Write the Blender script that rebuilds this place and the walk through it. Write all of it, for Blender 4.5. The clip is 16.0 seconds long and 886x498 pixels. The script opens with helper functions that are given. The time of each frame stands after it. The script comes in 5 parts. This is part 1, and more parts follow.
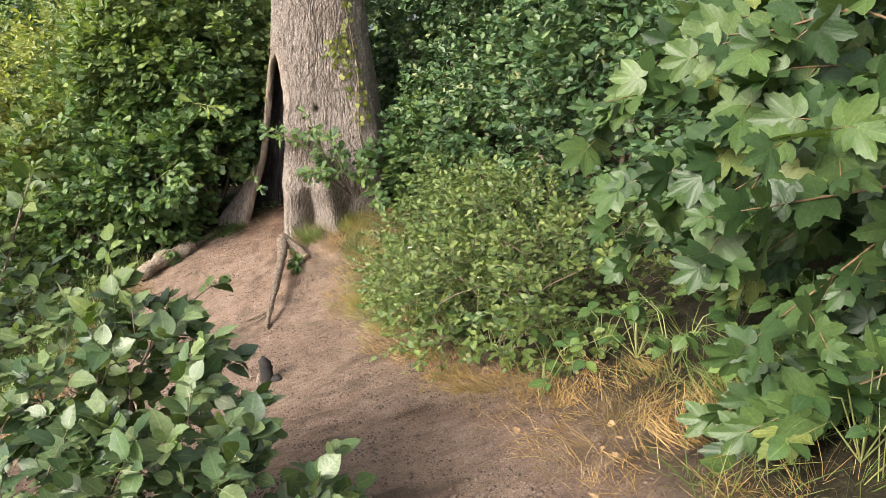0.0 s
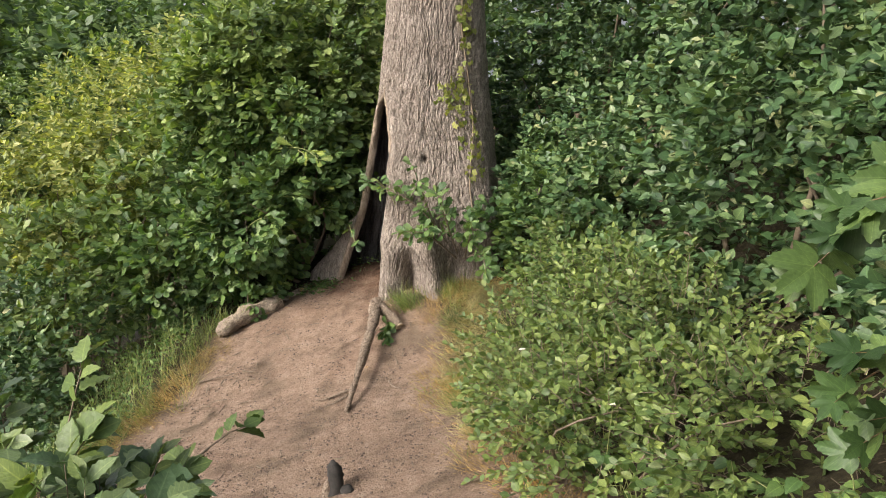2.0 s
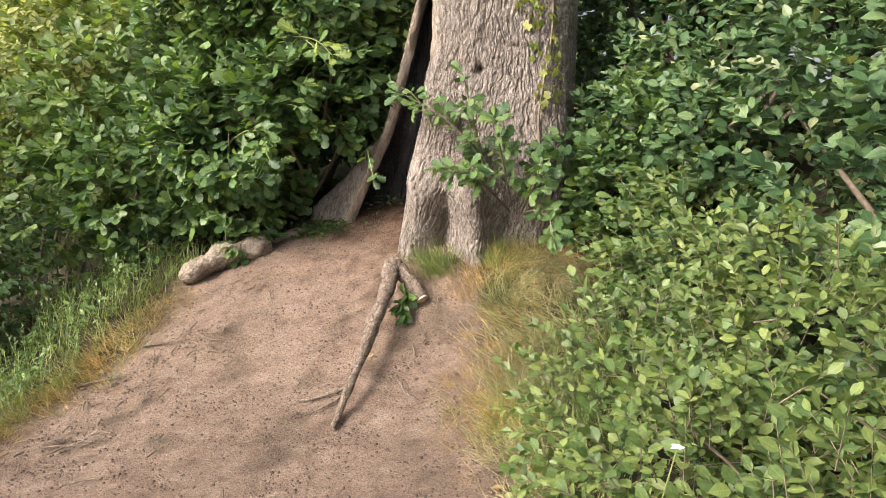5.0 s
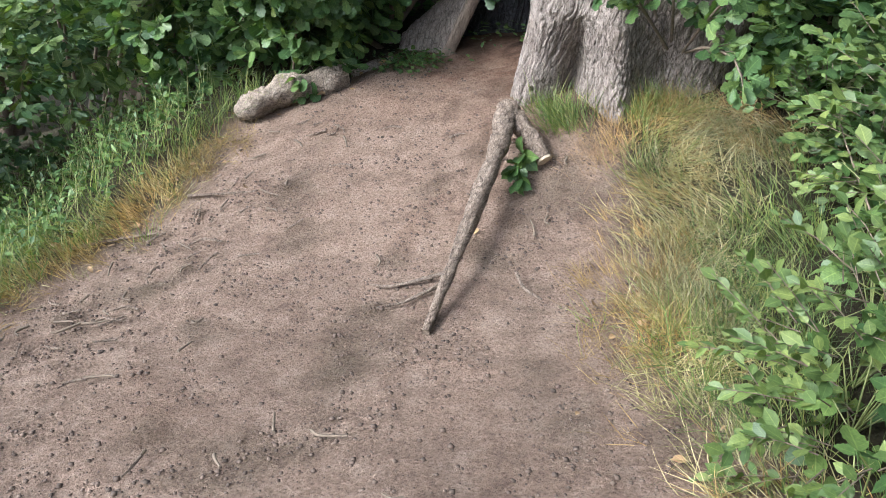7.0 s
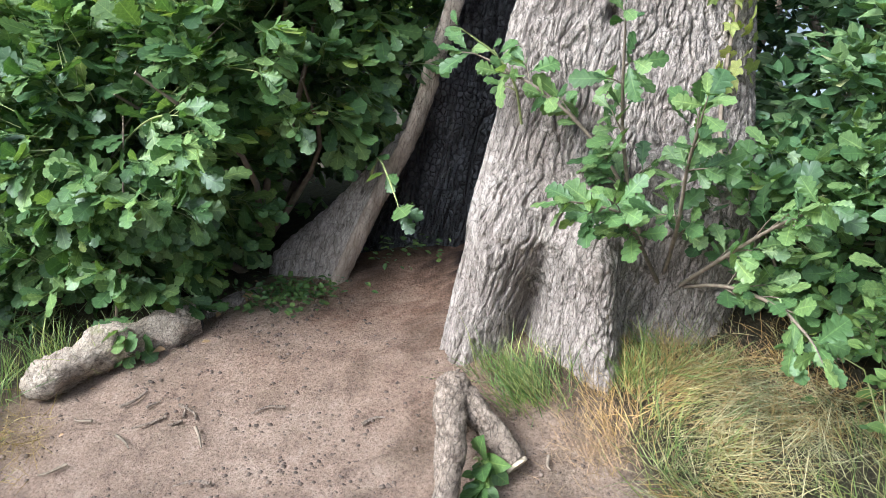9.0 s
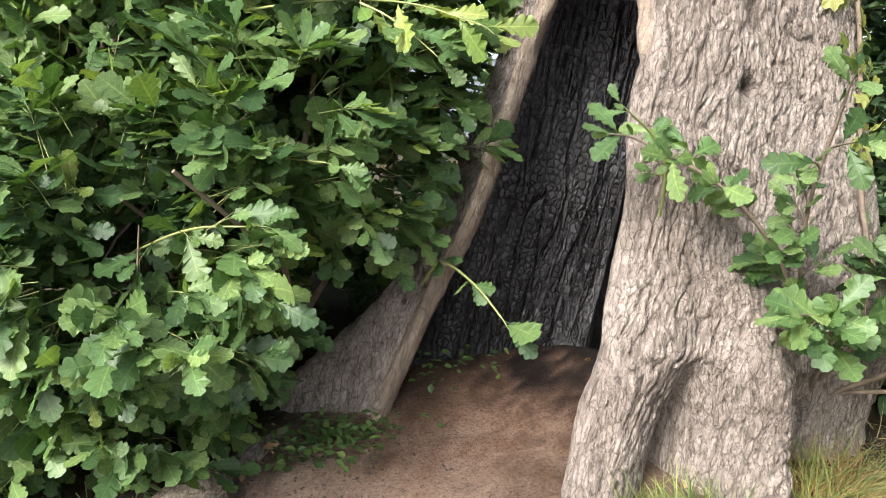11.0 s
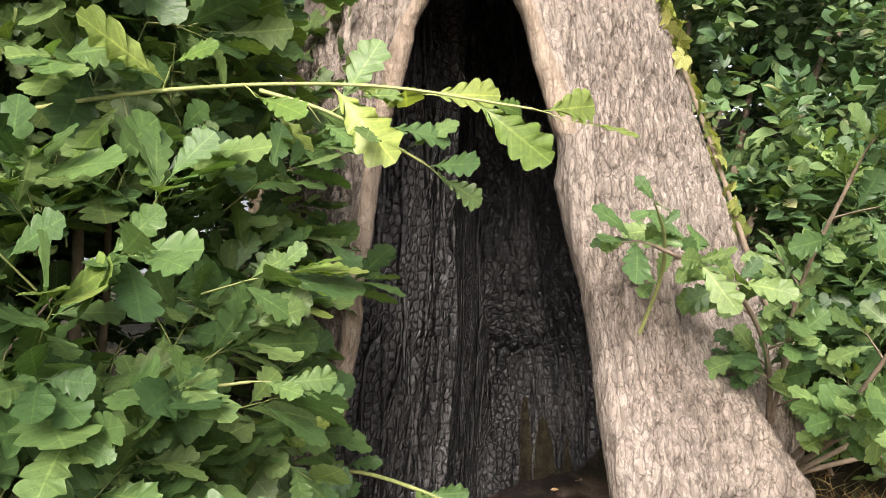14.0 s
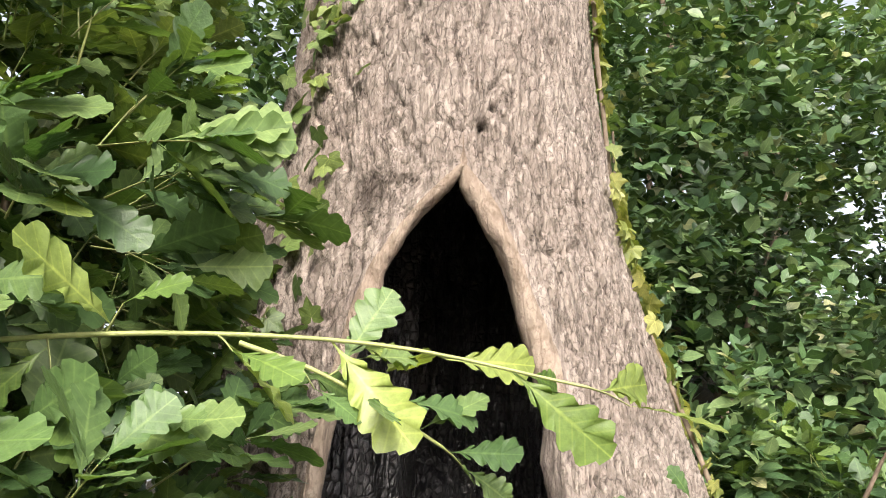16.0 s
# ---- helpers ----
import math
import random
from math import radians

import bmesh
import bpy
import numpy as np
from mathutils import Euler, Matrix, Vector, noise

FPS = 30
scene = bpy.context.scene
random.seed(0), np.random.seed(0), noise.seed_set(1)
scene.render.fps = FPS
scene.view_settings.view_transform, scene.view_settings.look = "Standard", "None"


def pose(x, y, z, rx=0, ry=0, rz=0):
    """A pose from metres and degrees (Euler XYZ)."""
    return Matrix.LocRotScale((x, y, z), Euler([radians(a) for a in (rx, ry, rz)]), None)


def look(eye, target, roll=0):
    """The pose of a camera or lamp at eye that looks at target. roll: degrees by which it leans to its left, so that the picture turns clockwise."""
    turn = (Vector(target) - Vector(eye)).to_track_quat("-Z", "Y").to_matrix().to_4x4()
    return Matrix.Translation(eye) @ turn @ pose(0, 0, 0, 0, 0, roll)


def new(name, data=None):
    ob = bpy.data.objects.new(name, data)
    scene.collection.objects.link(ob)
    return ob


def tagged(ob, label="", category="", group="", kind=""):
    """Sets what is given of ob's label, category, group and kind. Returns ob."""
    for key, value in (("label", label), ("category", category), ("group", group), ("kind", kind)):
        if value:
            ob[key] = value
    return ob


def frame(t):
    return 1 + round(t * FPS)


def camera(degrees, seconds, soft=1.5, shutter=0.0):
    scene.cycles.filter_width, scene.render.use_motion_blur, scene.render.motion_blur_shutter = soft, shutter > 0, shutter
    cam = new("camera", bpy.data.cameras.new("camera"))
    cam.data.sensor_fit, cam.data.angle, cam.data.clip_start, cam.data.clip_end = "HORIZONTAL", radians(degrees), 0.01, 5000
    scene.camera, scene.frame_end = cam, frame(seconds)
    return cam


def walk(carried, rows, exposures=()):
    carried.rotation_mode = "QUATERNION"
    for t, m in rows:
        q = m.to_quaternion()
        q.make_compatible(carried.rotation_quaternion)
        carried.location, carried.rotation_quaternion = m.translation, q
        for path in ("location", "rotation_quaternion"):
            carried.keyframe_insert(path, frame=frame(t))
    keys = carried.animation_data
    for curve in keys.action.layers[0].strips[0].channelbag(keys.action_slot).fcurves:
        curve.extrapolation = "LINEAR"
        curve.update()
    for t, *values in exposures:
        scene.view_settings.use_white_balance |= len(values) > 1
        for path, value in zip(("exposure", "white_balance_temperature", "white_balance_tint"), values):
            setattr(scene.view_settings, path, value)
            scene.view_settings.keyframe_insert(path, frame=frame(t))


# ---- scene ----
cam = camera(58.1, 16.0, soft=0.8)
PATH = [
    (0, (0.032, 0.035, 2.142), (0.018, 1.777, 1.688), 1.4),
    (0.5, (0.013, 0.275, 2.102), (0.008, 2.031, 1.706), 1.3),
    (1, (-0.036, 0.480, 2.172), (-0.013, 2.240, 1.796), 0.4),
    (1.5, (-0.034, 0.830, 2.119), (-0.194, 2.591, 1.784), -0.3),
    (2, (-0.069, 1.078, 2.135), (-0.329, 2.821, 1.768), 3.4),
    (2.5, (-0.182, 1.346, 2.174), (-0.397, 3.088, 1.770), 3.5),
    (3, (-0.221, 1.682, 2.129), (-0.482, 3.427, 1.771), 4.7),
    (3.5, (-0.337, 1.947, 2.075), (-0.694, 3.668, 1.688), 6.4),
    (4, (-0.419, 2.264, 2.017), (-0.758, 3.983, 1.603), 5.7),
    (4.5, (-0.446, 2.553, 1.966), (-0.800, 4.268, 1.548), 7.9),
    (5, (-0.510, 2.940, 1.806), (-0.798, 4.639, 1.288), 8.9),
    (5.2, (-0.524, 3.053, 1.753), (-0.853, 4.722, 1.168), 10.2),
    (7.3, (-0.985, 4.156, 1.375), (-1.338, 5.704, 0.528), 11.4),
    (7.5, (-1.006, 4.306, 1.387), (-1.310, 5.908, 0.625), 11.1),
    (7.8, (-1.078, 4.479, 1.368), (-1.329, 6.091, 0.631), 12.2),
    (8, (-1.152, 4.596, 1.331), (-1.362, 6.278, 0.728), 12.8),
    (8.2, (-1.237, 4.741, 1.296), (-1.421, 6.457, 0.786), 12.2),
    (10.3, (-2.040, 5.724, 1.301), (-1.975, 7.475, 0.892), 13.4),
    (10.5, (-2.142, 5.783, 1.279), (-2.004, 7.545, 0.937), 12.5),
    (11, (-2.469, 5.819, 1.165), (-2.202, 7.582, 0.915), 10.2),
    (11.5, (-2.755, 5.936, 1.132), (-2.380, 7.675, 0.858), 6.0),
    (12, (-2.998, 6.120, 1.139), (-2.517, 7.844, 0.952), -0.1),
    (12.5, (-3.140, 6.257, 1.130), (-2.333, 7.864, 1.093), -0.6),
    (13, (-3.234, 6.463, 1.183), (-2.227, 7.955, 1.168), 0.4),
    (13.5, (-3.148, 6.730, 1.241), (-2.111, 8.199, 1.175), -1.3),
    (14, (-3.040, 6.922, 1.214), (-1.858, 8.279, 1.237), -0.1),
    (14.5, (-3.029, 7.131, 1.200), (-1.698, 8.342, 1.240), -2.3),
    (15, (-2.973, 7.288, 1.171), (-1.597, 8.448, 1.223), 0.5),
    (15.5, (-2.980, 7.257, 1.226), (-1.656, 8.430, 1.560), 2.3),
    (16, (-2.998, 7.222, 1.294), (-1.710, 8.351, 1.847), 1.9),
]
EXPOSURES = [(0, 1.24, 6500, 13), (1, 1.18, 6550, 13), (2, 1.03, 6600, 12), (2.6, 1.08, 6600, 12), (3.5, 1.13, 6600, 12), (4.3, 1.37, 6550, 13), (5.2, 1.38, 6500, 14), (7.3, 1.33, 5300, 9), (8.2, 1.55, 5150, 6), (10.3, 1.62, 5900, 12), (11.4, 1.54, 6200, 12), (12.5, 1.52, 6500, 14), (14.5, 1.46, 6550, 15), (16, 1.5, 6500, 15)]
walk(cam, [(t, look(eye, target, roll)) for t, eye, target, roll in PATH], EXPOSURES)

# ---------------------------------------------------------------- light
world = bpy.data.worlds.new("sky")
scene.world = world
world.use_nodes = True
wn = world.node_tree
sky = wn.nodes.new("ShaderNodeTexSky")
sky.sky_type, sky.sun_disc = "NISHITA", False
sky.sun_elevation, sky.sun_rotation = radians(33), radians(227)
sky.air_density, sky.dust_density, sky.ozone_density = 1.0, 5.0, 1.0
veil = wn.nodes.new("ShaderNodeHueSaturation")
veil.inputs["Saturation"].default_value = .4
wn.links.new(sky.outputs[0], veil.inputs["Color"])
wn.links.new(veil.outputs[0], wn.nodes["Background"].inputs[0])
wn.nodes["Background"].inputs[1].default_value = 0.15
sun_data = bpy.data.lights.new("sun", "SUN")
sun_data.energy, sun_data.angle, sun_data.color = 2.0, radians(20), (1.0, 0.93, 0.82)
sun = new("sun", sun_data)
sun.matrix_world = look((-18, -17, 16), (0, 0, 0))

# ---------------------------------------------------------------- helpers of the place
rng = np.random.default_rng(7)
Y_KEYS = [-30, -4, 0, 2, 3, 4.05, 4.7, 6.2, 6.75, 7.1, 7.65, 8.1, 8.46, 9.2, 12, 30, 90]
Z_KEYS = [1.3, .98, .85, .75, .55, .34, .25, .2, .25, .34, .54, .68, .79, .92, .85, -1.5, -6]


def lift(x, y):
    """The height of the ground: a path along a bank that falls away to the valley."""
    x, y = np.asarray(x, float), np.asarray(y, float)
    z = np.interp(y, Y_KEYS, Z_KEYS) + .28 * np.clip(x, -3.5, .5)
    drop = np.clip(-3.5 - x, 0, 400)
    z = z - 14 * (1 - np.exp(-drop / 22)) - .1 * np.minimum(drop, 2)
    rise = np.clip(x - .5, 0, 60)
    return z + 3.0 * (1 - np.exp(-rise / 5))


def mesh_of(name, chunks, smooth=False):
    """One mesh from chunks of (points, faces), each chunk with faces of one size."""
    verts, loops, sizes, ribs, base = [], [], [], [], 0
    for v, f, *rib in chunks:
        ribs.append(rib[0] if rib else np.zeros((len(np.asarray(v).reshape(-1, 3)), 3)))
        v, f = np.asarray(v, np.float32).reshape(-1, 3), np.asarray(f, np.int64)
        if not len(f):
            ribs.pop()
            continue
        verts.append(v)
        loops.append((f + base).ravel())
        sizes.append(np.full(len(f), f.shape[1]))
        base += len(v)
    me = bpy.data.meshes.new(name)
    if not verts:
        return me
    verts, loops, sizes = np.concatenate(verts), np.concatenate(loops), np.concatenate(sizes)
    me.vertices.add(len(verts))
    me.vertices.foreach_set("co", verts.ravel())
    me.loops.add(len(loops))
    me.loops.foreach_set("vertex_index", loops.astype(np.int32))
    me.polygons.add(len(sizes))
    me.polygons.foreach_set("loop_start", np.concatenate(([0], np.cumsum(sizes)[:-1])).astype(np.int32))
    me.update(calc_edges=True)
    me.polygons.foreach_set("use_smooth", np.full(len(sizes), smooth))
    ribs = np.concatenate(ribs)
    if ribs.any():
        me.attributes.new("rib", "FLOAT_VECTOR", "POINT").data.foreach_set("vector", ribs.astype(np.float32).ravel())
    me.update()
    return me


def put(name, me, material, parent=None, label="", kind=""):
    ob = new(name, me)
    if material and not me.materials:
        me.materials.append(material)
    if parent:
        ob.parent = parent
        ob.matrix_parent_inverse = parent.matrix_world.inverted() if parent.parent is None else Matrix.Identity(4)
    return tagged(ob, label=label, kind=kind)


def empty(name, at, label, category, group="", kind=""):
    ob = new(name)
    ob.empty_display_size = .1
    ob.matrix_world = Matrix.Translation(at)
    ob.matrix_basis = Matrix.Translation(at)
    return tagged(ob, label=label, category=category, group=group, kind=kind)


def unit(a):
    return a / np.maximum(np.linalg.norm(a, axis=-1, keepdims=True), 1e-9)


def grid_faces(rows, cols, closed=False):
    i, j = np.meshgrid(np.arange(rows - 1), np.arange(cols if closed else cols - 1), indexing="ij")
    a, b = i * cols + j, i * cols + (j + 1) % cols
    return np.stack([a, b, b + cols, a + cols], -1).reshape(-1, 4)


def tube(points, radii, sides=8, wobble=0.0, seed=0):
    """A tapered, slightly lumpy limb along points, closed at its ends."""
    p, r = np.asarray(points, float), np.asarray(radii, float)
    d = unit(np.gradient(p, axis=0))
    ref = np.where(np.abs(d[:, 2:3]) > .9, [[1., 0, 0]], [[0., 0, 1]])
    u = unit(np.cross(d, ref))
    v = np.cross(d, u)
    a = np.arange(sides) * 2 * np.pi / sides
    ring = p[:, None] + r[:, None, None] * (np.cos(a)[None, :, None] * u[:, None] + np.sin(a)[None, :, None] * v[:, None])
    if wobble:
        for i in range(len(p)):
            for j in range(sides):
                q = ring[i, j]
                k = 1 + wobble * (noise.noise(Vector(q) * 9 + Vector((seed, 0, 0))) + .6 * noise.noise(Vector((q[0] * 60, q[1] * 60, q[2] * 60))))
                ring[i, j] = p[i] + (q - p[i]) * k
    verts = np.concatenate([ring.reshape(-1, 3), p[:1], p[-1:]])
    n, k = len(p) * sides, np.arange(sides)
    caps = np.concatenate([np.stack([(k + 1) % sides, k, np.full(sides, n)], -1),
                           np.stack([n - sides + k, n - sides + (k + 1) % sides, np.full(sides, n + 1)], -1)])
    return [(verts, grid_faces(len(p), sides, True)), (verts, caps)]


def arc(points, n=12):
    """A smooth line through a few points."""
    p = np.asarray(points, float)
    t = np.linspace(0, len(p) - 1, n)
    q = np.concatenate([2 * p[:1] - p[1:2], p, 2 * p[-1:] - p[-2:-1]])
    i = np.minimum(t.astype(int), len(p) - 2)
    f = (t - i)[:, None]
    a, b, c, d = q[i], q[i + 1], q[i + 2], q[i + 3]
    return .5 * (2 * b + (c - a) * f + (2 * a - 5 * b + 4 * c - d) * f ** 2 + (3 * b - a - 3 * c + d) * f ** 3)


# ---------------------------------------------------------------- materials
def nodes_of(name):
    m = bpy.data.materials.new(name)
    m.use_nodes = True
    t = m.node_tree
    return m, t, t.nodes["Principled BSDF"], t.nodes["Material Output"]


def add(t, kind, **inputs):
    n = t.nodes.new(kind)
    for k, v in inputs.items():
        n.inputs[k.replace("_", " ")].default_value = v
    return n


def ramp(t, fac, stops):
    n = t.nodes.new("ShaderNodeValToRGB")
    e = n.color_ramp.elements
    while len(e) < len(stops):
        e.new(.5)
    for el, (at, c) in zip(e, stops):
        el.position, el.color = at, (*c, 1)
    t.links.new(fac, n.inputs[0])
    return n.outputs[0]


def mix(t, fac, a, b, how="MIX"):
    n = t.nodes.new("ShaderNodeMix")
    n.data_type, n.blend_type = "RGBA", how
    for sock, v in ((n.inputs[0], fac), (n.inputs[6], a), (n.inputs[7], b)):
        if isinstance(v, bpy.types.NodeSocket):
            t.links.new(v, sock)
        else:
            sock.default_value = v if isinstance(v, float) else (*v, 1)
    return n.outputs[2]


def bump(t, bsdf, height, strength, distance, after=None):
    n = add(t, "ShaderNodeBump", Strength=strength, Distance=distance)
    t.links.new(height, n.inputs["Height"])
    if after:
        t.links.new(after, n.inputs["Normal"])
    t.links.new(n.outputs[0], bsdf.inputs["Normal"])
    return n.outputs[0]


def coords(t, scale=(1, 1, 1)):
    g = t.nodes.new("ShaderNodeTexCoord")
    n = add(t, "ShaderNodeMapping")
    n.inputs["Scale"].default_value = scale
    t.links.new(g.outputs["Object"], n.inputs["Vector"])
    return n.outputs[0]


def noise_tex(t, vec, scale, detail=5.0, rough=.6):
    n = add(t, "ShaderNodeTexNoise", Scale=scale, Detail=detail, Roughness=rough)
    t.links.new(vec, n.inputs["Vector"])
    return n.outputs[0]


def leaf_material(name, dark, mid, light, rough=.42, glow=.3, yellow=None, sheen=.32, veins=.26):
    """A leaf: green by its own chance and the clump it grows in, glossy above, letting light through."""
    m, t, b, out = nodes_of(name)
    geo, info = t.nodes.new("ShaderNodeNewGeometry"), t.nodes.new("ShaderNodeObjectInfo")
    s = add(t, "ShaderNodeMath")
    t.links.new(geo.outputs["Random Per Island"], s.inputs[0])
    t.links.new(info.outputs["Random"], s.inputs[1])
    w = t.nodes.new("ShaderNodeMath")
    w.operation = "FRACT"
    t.links.new(s.outputs[0], w.inputs[0])
    stops = [(0, dark), (.45, mid), (.9, light)] + ([(.955, light), (.97, yellow)] if yellow else [])
    own = ramp(t, w.outputs[0], stops)
    patch = noise_tex(t, geo.outputs["Position"], 2.2, 3)
    tone = ramp(t, patch, [(.3, (.55, .6, .58)), (.7, (1.3, 1.22, 1.1))])
    fine = ramp(t, noise_tex(t, geo.outputs["Position"], 90, 3), [(.3, (.76, .78, .76)), (.7, (1.14, 1.12, 1.12))])
    colour = mix(t, 1.0, mix(t, 1.0, own, tone, "MULTIPLY"), fine, "MULTIPLY")
    rib = t.nodes.new("ShaderNodeAttribute")
    rib.attribute_name = "rib"
    part = t.nodes.new("ShaderNodeSeparateXYZ")
    t.links.new(rib.outputs["Vector"], part.inputs[0])
    vein = ramp(t, part.outputs[0], [(.9, (0, 0, 0)), (.985, (.55, .55, .55))])
    slant = add(t, "ShaderNodeMath")
    slant.operation = "MULTIPLY_ADD"
    t.links.new(part.outputs[1], slant.inputs[0])
    slant.inputs[1].default_value = -.75
    t.links.new(part.outputs[2], slant.inputs[2])
    beat = add(t, "ShaderNodeMath")
    beat.operation = "PINGPONG"
    t.links.new(slant.outputs[0], beat.inputs[0])
    beat.inputs[1].default_value = .062
    side = ramp(t, beat.outputs[0], [(0, (1, 1, 1)), (.007, (.5, .5, .5)), (.014, (0, 0, 0))])
    vein = mix(t, veins, vein, side, "ADD")
    colour = mix(t, vein, colour, mix(t, 1.0, colour, (2.2, 1.9, 1.9), "MULTIPLY"))
    t.links.new(colour, b.inputs["Base Color"])
    b.inputs["Roughness"].default_value = rough
    b.inputs["Specular IOR Level"].default_value = sheen
    thin = t.nodes.new("ShaderNodeBsdfTranslucent")
    t.links.new(mix(t, 1.0, colour, (1.5, 1.6, .6), "MULTIPLY"), thin.inputs[0])
    mx = add(t, "ShaderNodeMixShader", Fac=glow)
    t.links.new(b.outputs[0], mx.inputs[1])
    t.links.new(thin.outputs[0], mx.inputs[2])
    t.links.new(mx.outputs[0], out.inputs[0])
    quilt = bump(t, b, beat.outputs[0], .12, .03)
    bump(t, b, noise_tex(t, geo.outputs["Position"], 160, 2), .25, .004, quilt)
    return m


OAK_LEAF = leaf_material("oak_leaf", (.042, .087, .034), (.078, .145, .05), (.14, .214, .078), .42, .28, sheen=.33)
OAK_YOUNG = leaf_material("young_oak_leaf", (.095, .17, .045), (.15, .235, .06), (.23, .3, .085), .36, .35)
HEDGE_LEAF = leaf_material("hedge_leaf", (0.0381, 0.0811, 0.0379), (0.0634, 0.124, 0.0517), (0.127, 0.195, 0.0861), .4, .18, (.25, .28, .15))
SHRUB_LEAF = leaf_material("shrub_leaf", (0.0665, 0.114, 0.0382), (0.105, 0.16, 0.0491), (0.161, 0.213, 0.0654), .45, .22)
YELLOW_LEAF = leaf_material("yellow_leaf", (.12, .17, .06), (.2, .245, .085), (.34, .36, .14), .5, .35)
SYCAMORE_LEAF = leaf_material("sycamore_leaf", (.026, .056, .022), (.046, .09, .031), (.082, .136, .044), .4, .2, (.16, .2, .06))
SAPLING_LEAF = leaf_material("sapling_leaf", (.05, .095, .045), (.085, .14, .06), (.16, .22, .1), .36, .2, sheen=.45)
BRAMBLE_LEAF = leaf_material("bramble_leaf", (.046, .094, .032), (.076, .138, .042), (.128, .2, .06), .4, .22)
IVY_LEAF = leaf_material("ivy_leaf", (.12, .165, .045), (.22, .255, .07), (.34, .355, .13), .45, .3)
GRASS = leaf_material("grass_blade", (.072, .128, .038), (.135, .2, .058), (.27, .285, .105), .5, .3, veins=.0)
STRAW = leaf_material("dry_grass", (.2, .125, .05), (.33, .22, .09), (.46, .34, .16), .6, .25, veins=.0)
PALE_GRASS = leaf_material("pale_grass", (.17, .18, .085), (.3, .28, .155), (.46, .41, .26), .55, .3, veins=.0)
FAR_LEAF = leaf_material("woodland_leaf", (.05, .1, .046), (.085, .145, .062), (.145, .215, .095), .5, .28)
# lighter than OAK_LEAF; on the upper oak regrowth this tone stands for sunlight
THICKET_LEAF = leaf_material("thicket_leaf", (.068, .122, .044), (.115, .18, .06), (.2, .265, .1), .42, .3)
PETAL = leaf_material("petal", (.7, .7, .66), (.75, .75, .7), (.8, .8, .76), .6, .3)


def dirt_material():
    m, t, b, out = nodes_of("trodden_earth")
    v = coords(t)
    big, mid, fine = noise_tex(t, v, 1.3, 6), noise_tex(t, v, 11, 9, .75), noise_tex(t, v, 95, 7, .8)
    bare = mix(t, .55, ramp(t, big, [(.3, (.17, .117, .085)), (.5, (.285, .2, .147)), (.7, (.37, .27, .2))]),
               ramp(t, mid, [(.34, (.12, .084, .062)), (.48, (.28, .2, .147)), (.64, (.41, .315, .242))]))
    bare = mix(t, 1.0, bare, ramp(t, fine, [(.36, (.4, .37, .35)), (.46, (.9, .9, .9)), (.64, (1.25, 1.25, 1.25))]), "MULTIPLY")
    litter = ramp(t, noise_tex(t, v, 26, 8, .8), [(.35, (.022, .018, .012)), (.55, (.055, .047, .026)), (.75, (.12, .1, .055))])
    a = t.nodes.new("ShaderNodeAttribute")
    a.attribute_name = "litter"
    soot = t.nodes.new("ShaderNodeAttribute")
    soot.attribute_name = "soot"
    c = mix(t, a.outputs["Fac"], bare, litter)
    damp = t.nodes.new("ShaderNodeAttribute")
    damp.attribute_name = "damp"
    c = mix(t, damp.outputs["Fac"], c, mix(t, 1.0, c, (.68, .57, .51), "MULTIPLY"))
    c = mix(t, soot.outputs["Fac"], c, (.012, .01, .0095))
    t.links.new(c, b.inputs["Base Color"])
    b.inputs["Roughness"].default_value = .95
    b.inputs["Specular IOR Level"].default_value = .15
    vor = add(t, "ShaderNodeTexVoronoi", Scale=55.0)
    t.links.new(v, vor.inputs["Vector"])
    one = bump(t, b, mid, .8, .04)
    two = bump(t, b, fine, 1.0, .02, one)
    bump(t, b, vor.outputs["Distance"], .35, .008, two)
    return m


def fissures(t, vec, scale, width):
    """Long thin cracks: the lines along which a stretched noise crosses its middle; 0 in a crack, 1 beside it."""
    s = t.nodes.new("ShaderNodeMath")
    s.operation = "SUBTRACT"
    t.links.new(noise_tex(t, vec, scale, 3, .55), s.inputs[0])
    s.inputs[1].default_value = .5
    m = t.nodes.new("ShaderNodeMath")
    m.operation = "ABSOLUTE"
    t.links.new(s.outputs[0], m.inputs[0])
    return ramp(t, m.outputs[0], [(0, (0, 0, 0)), (width * .35, (.2, .2, .2)), (width, (1, 1, 1))])


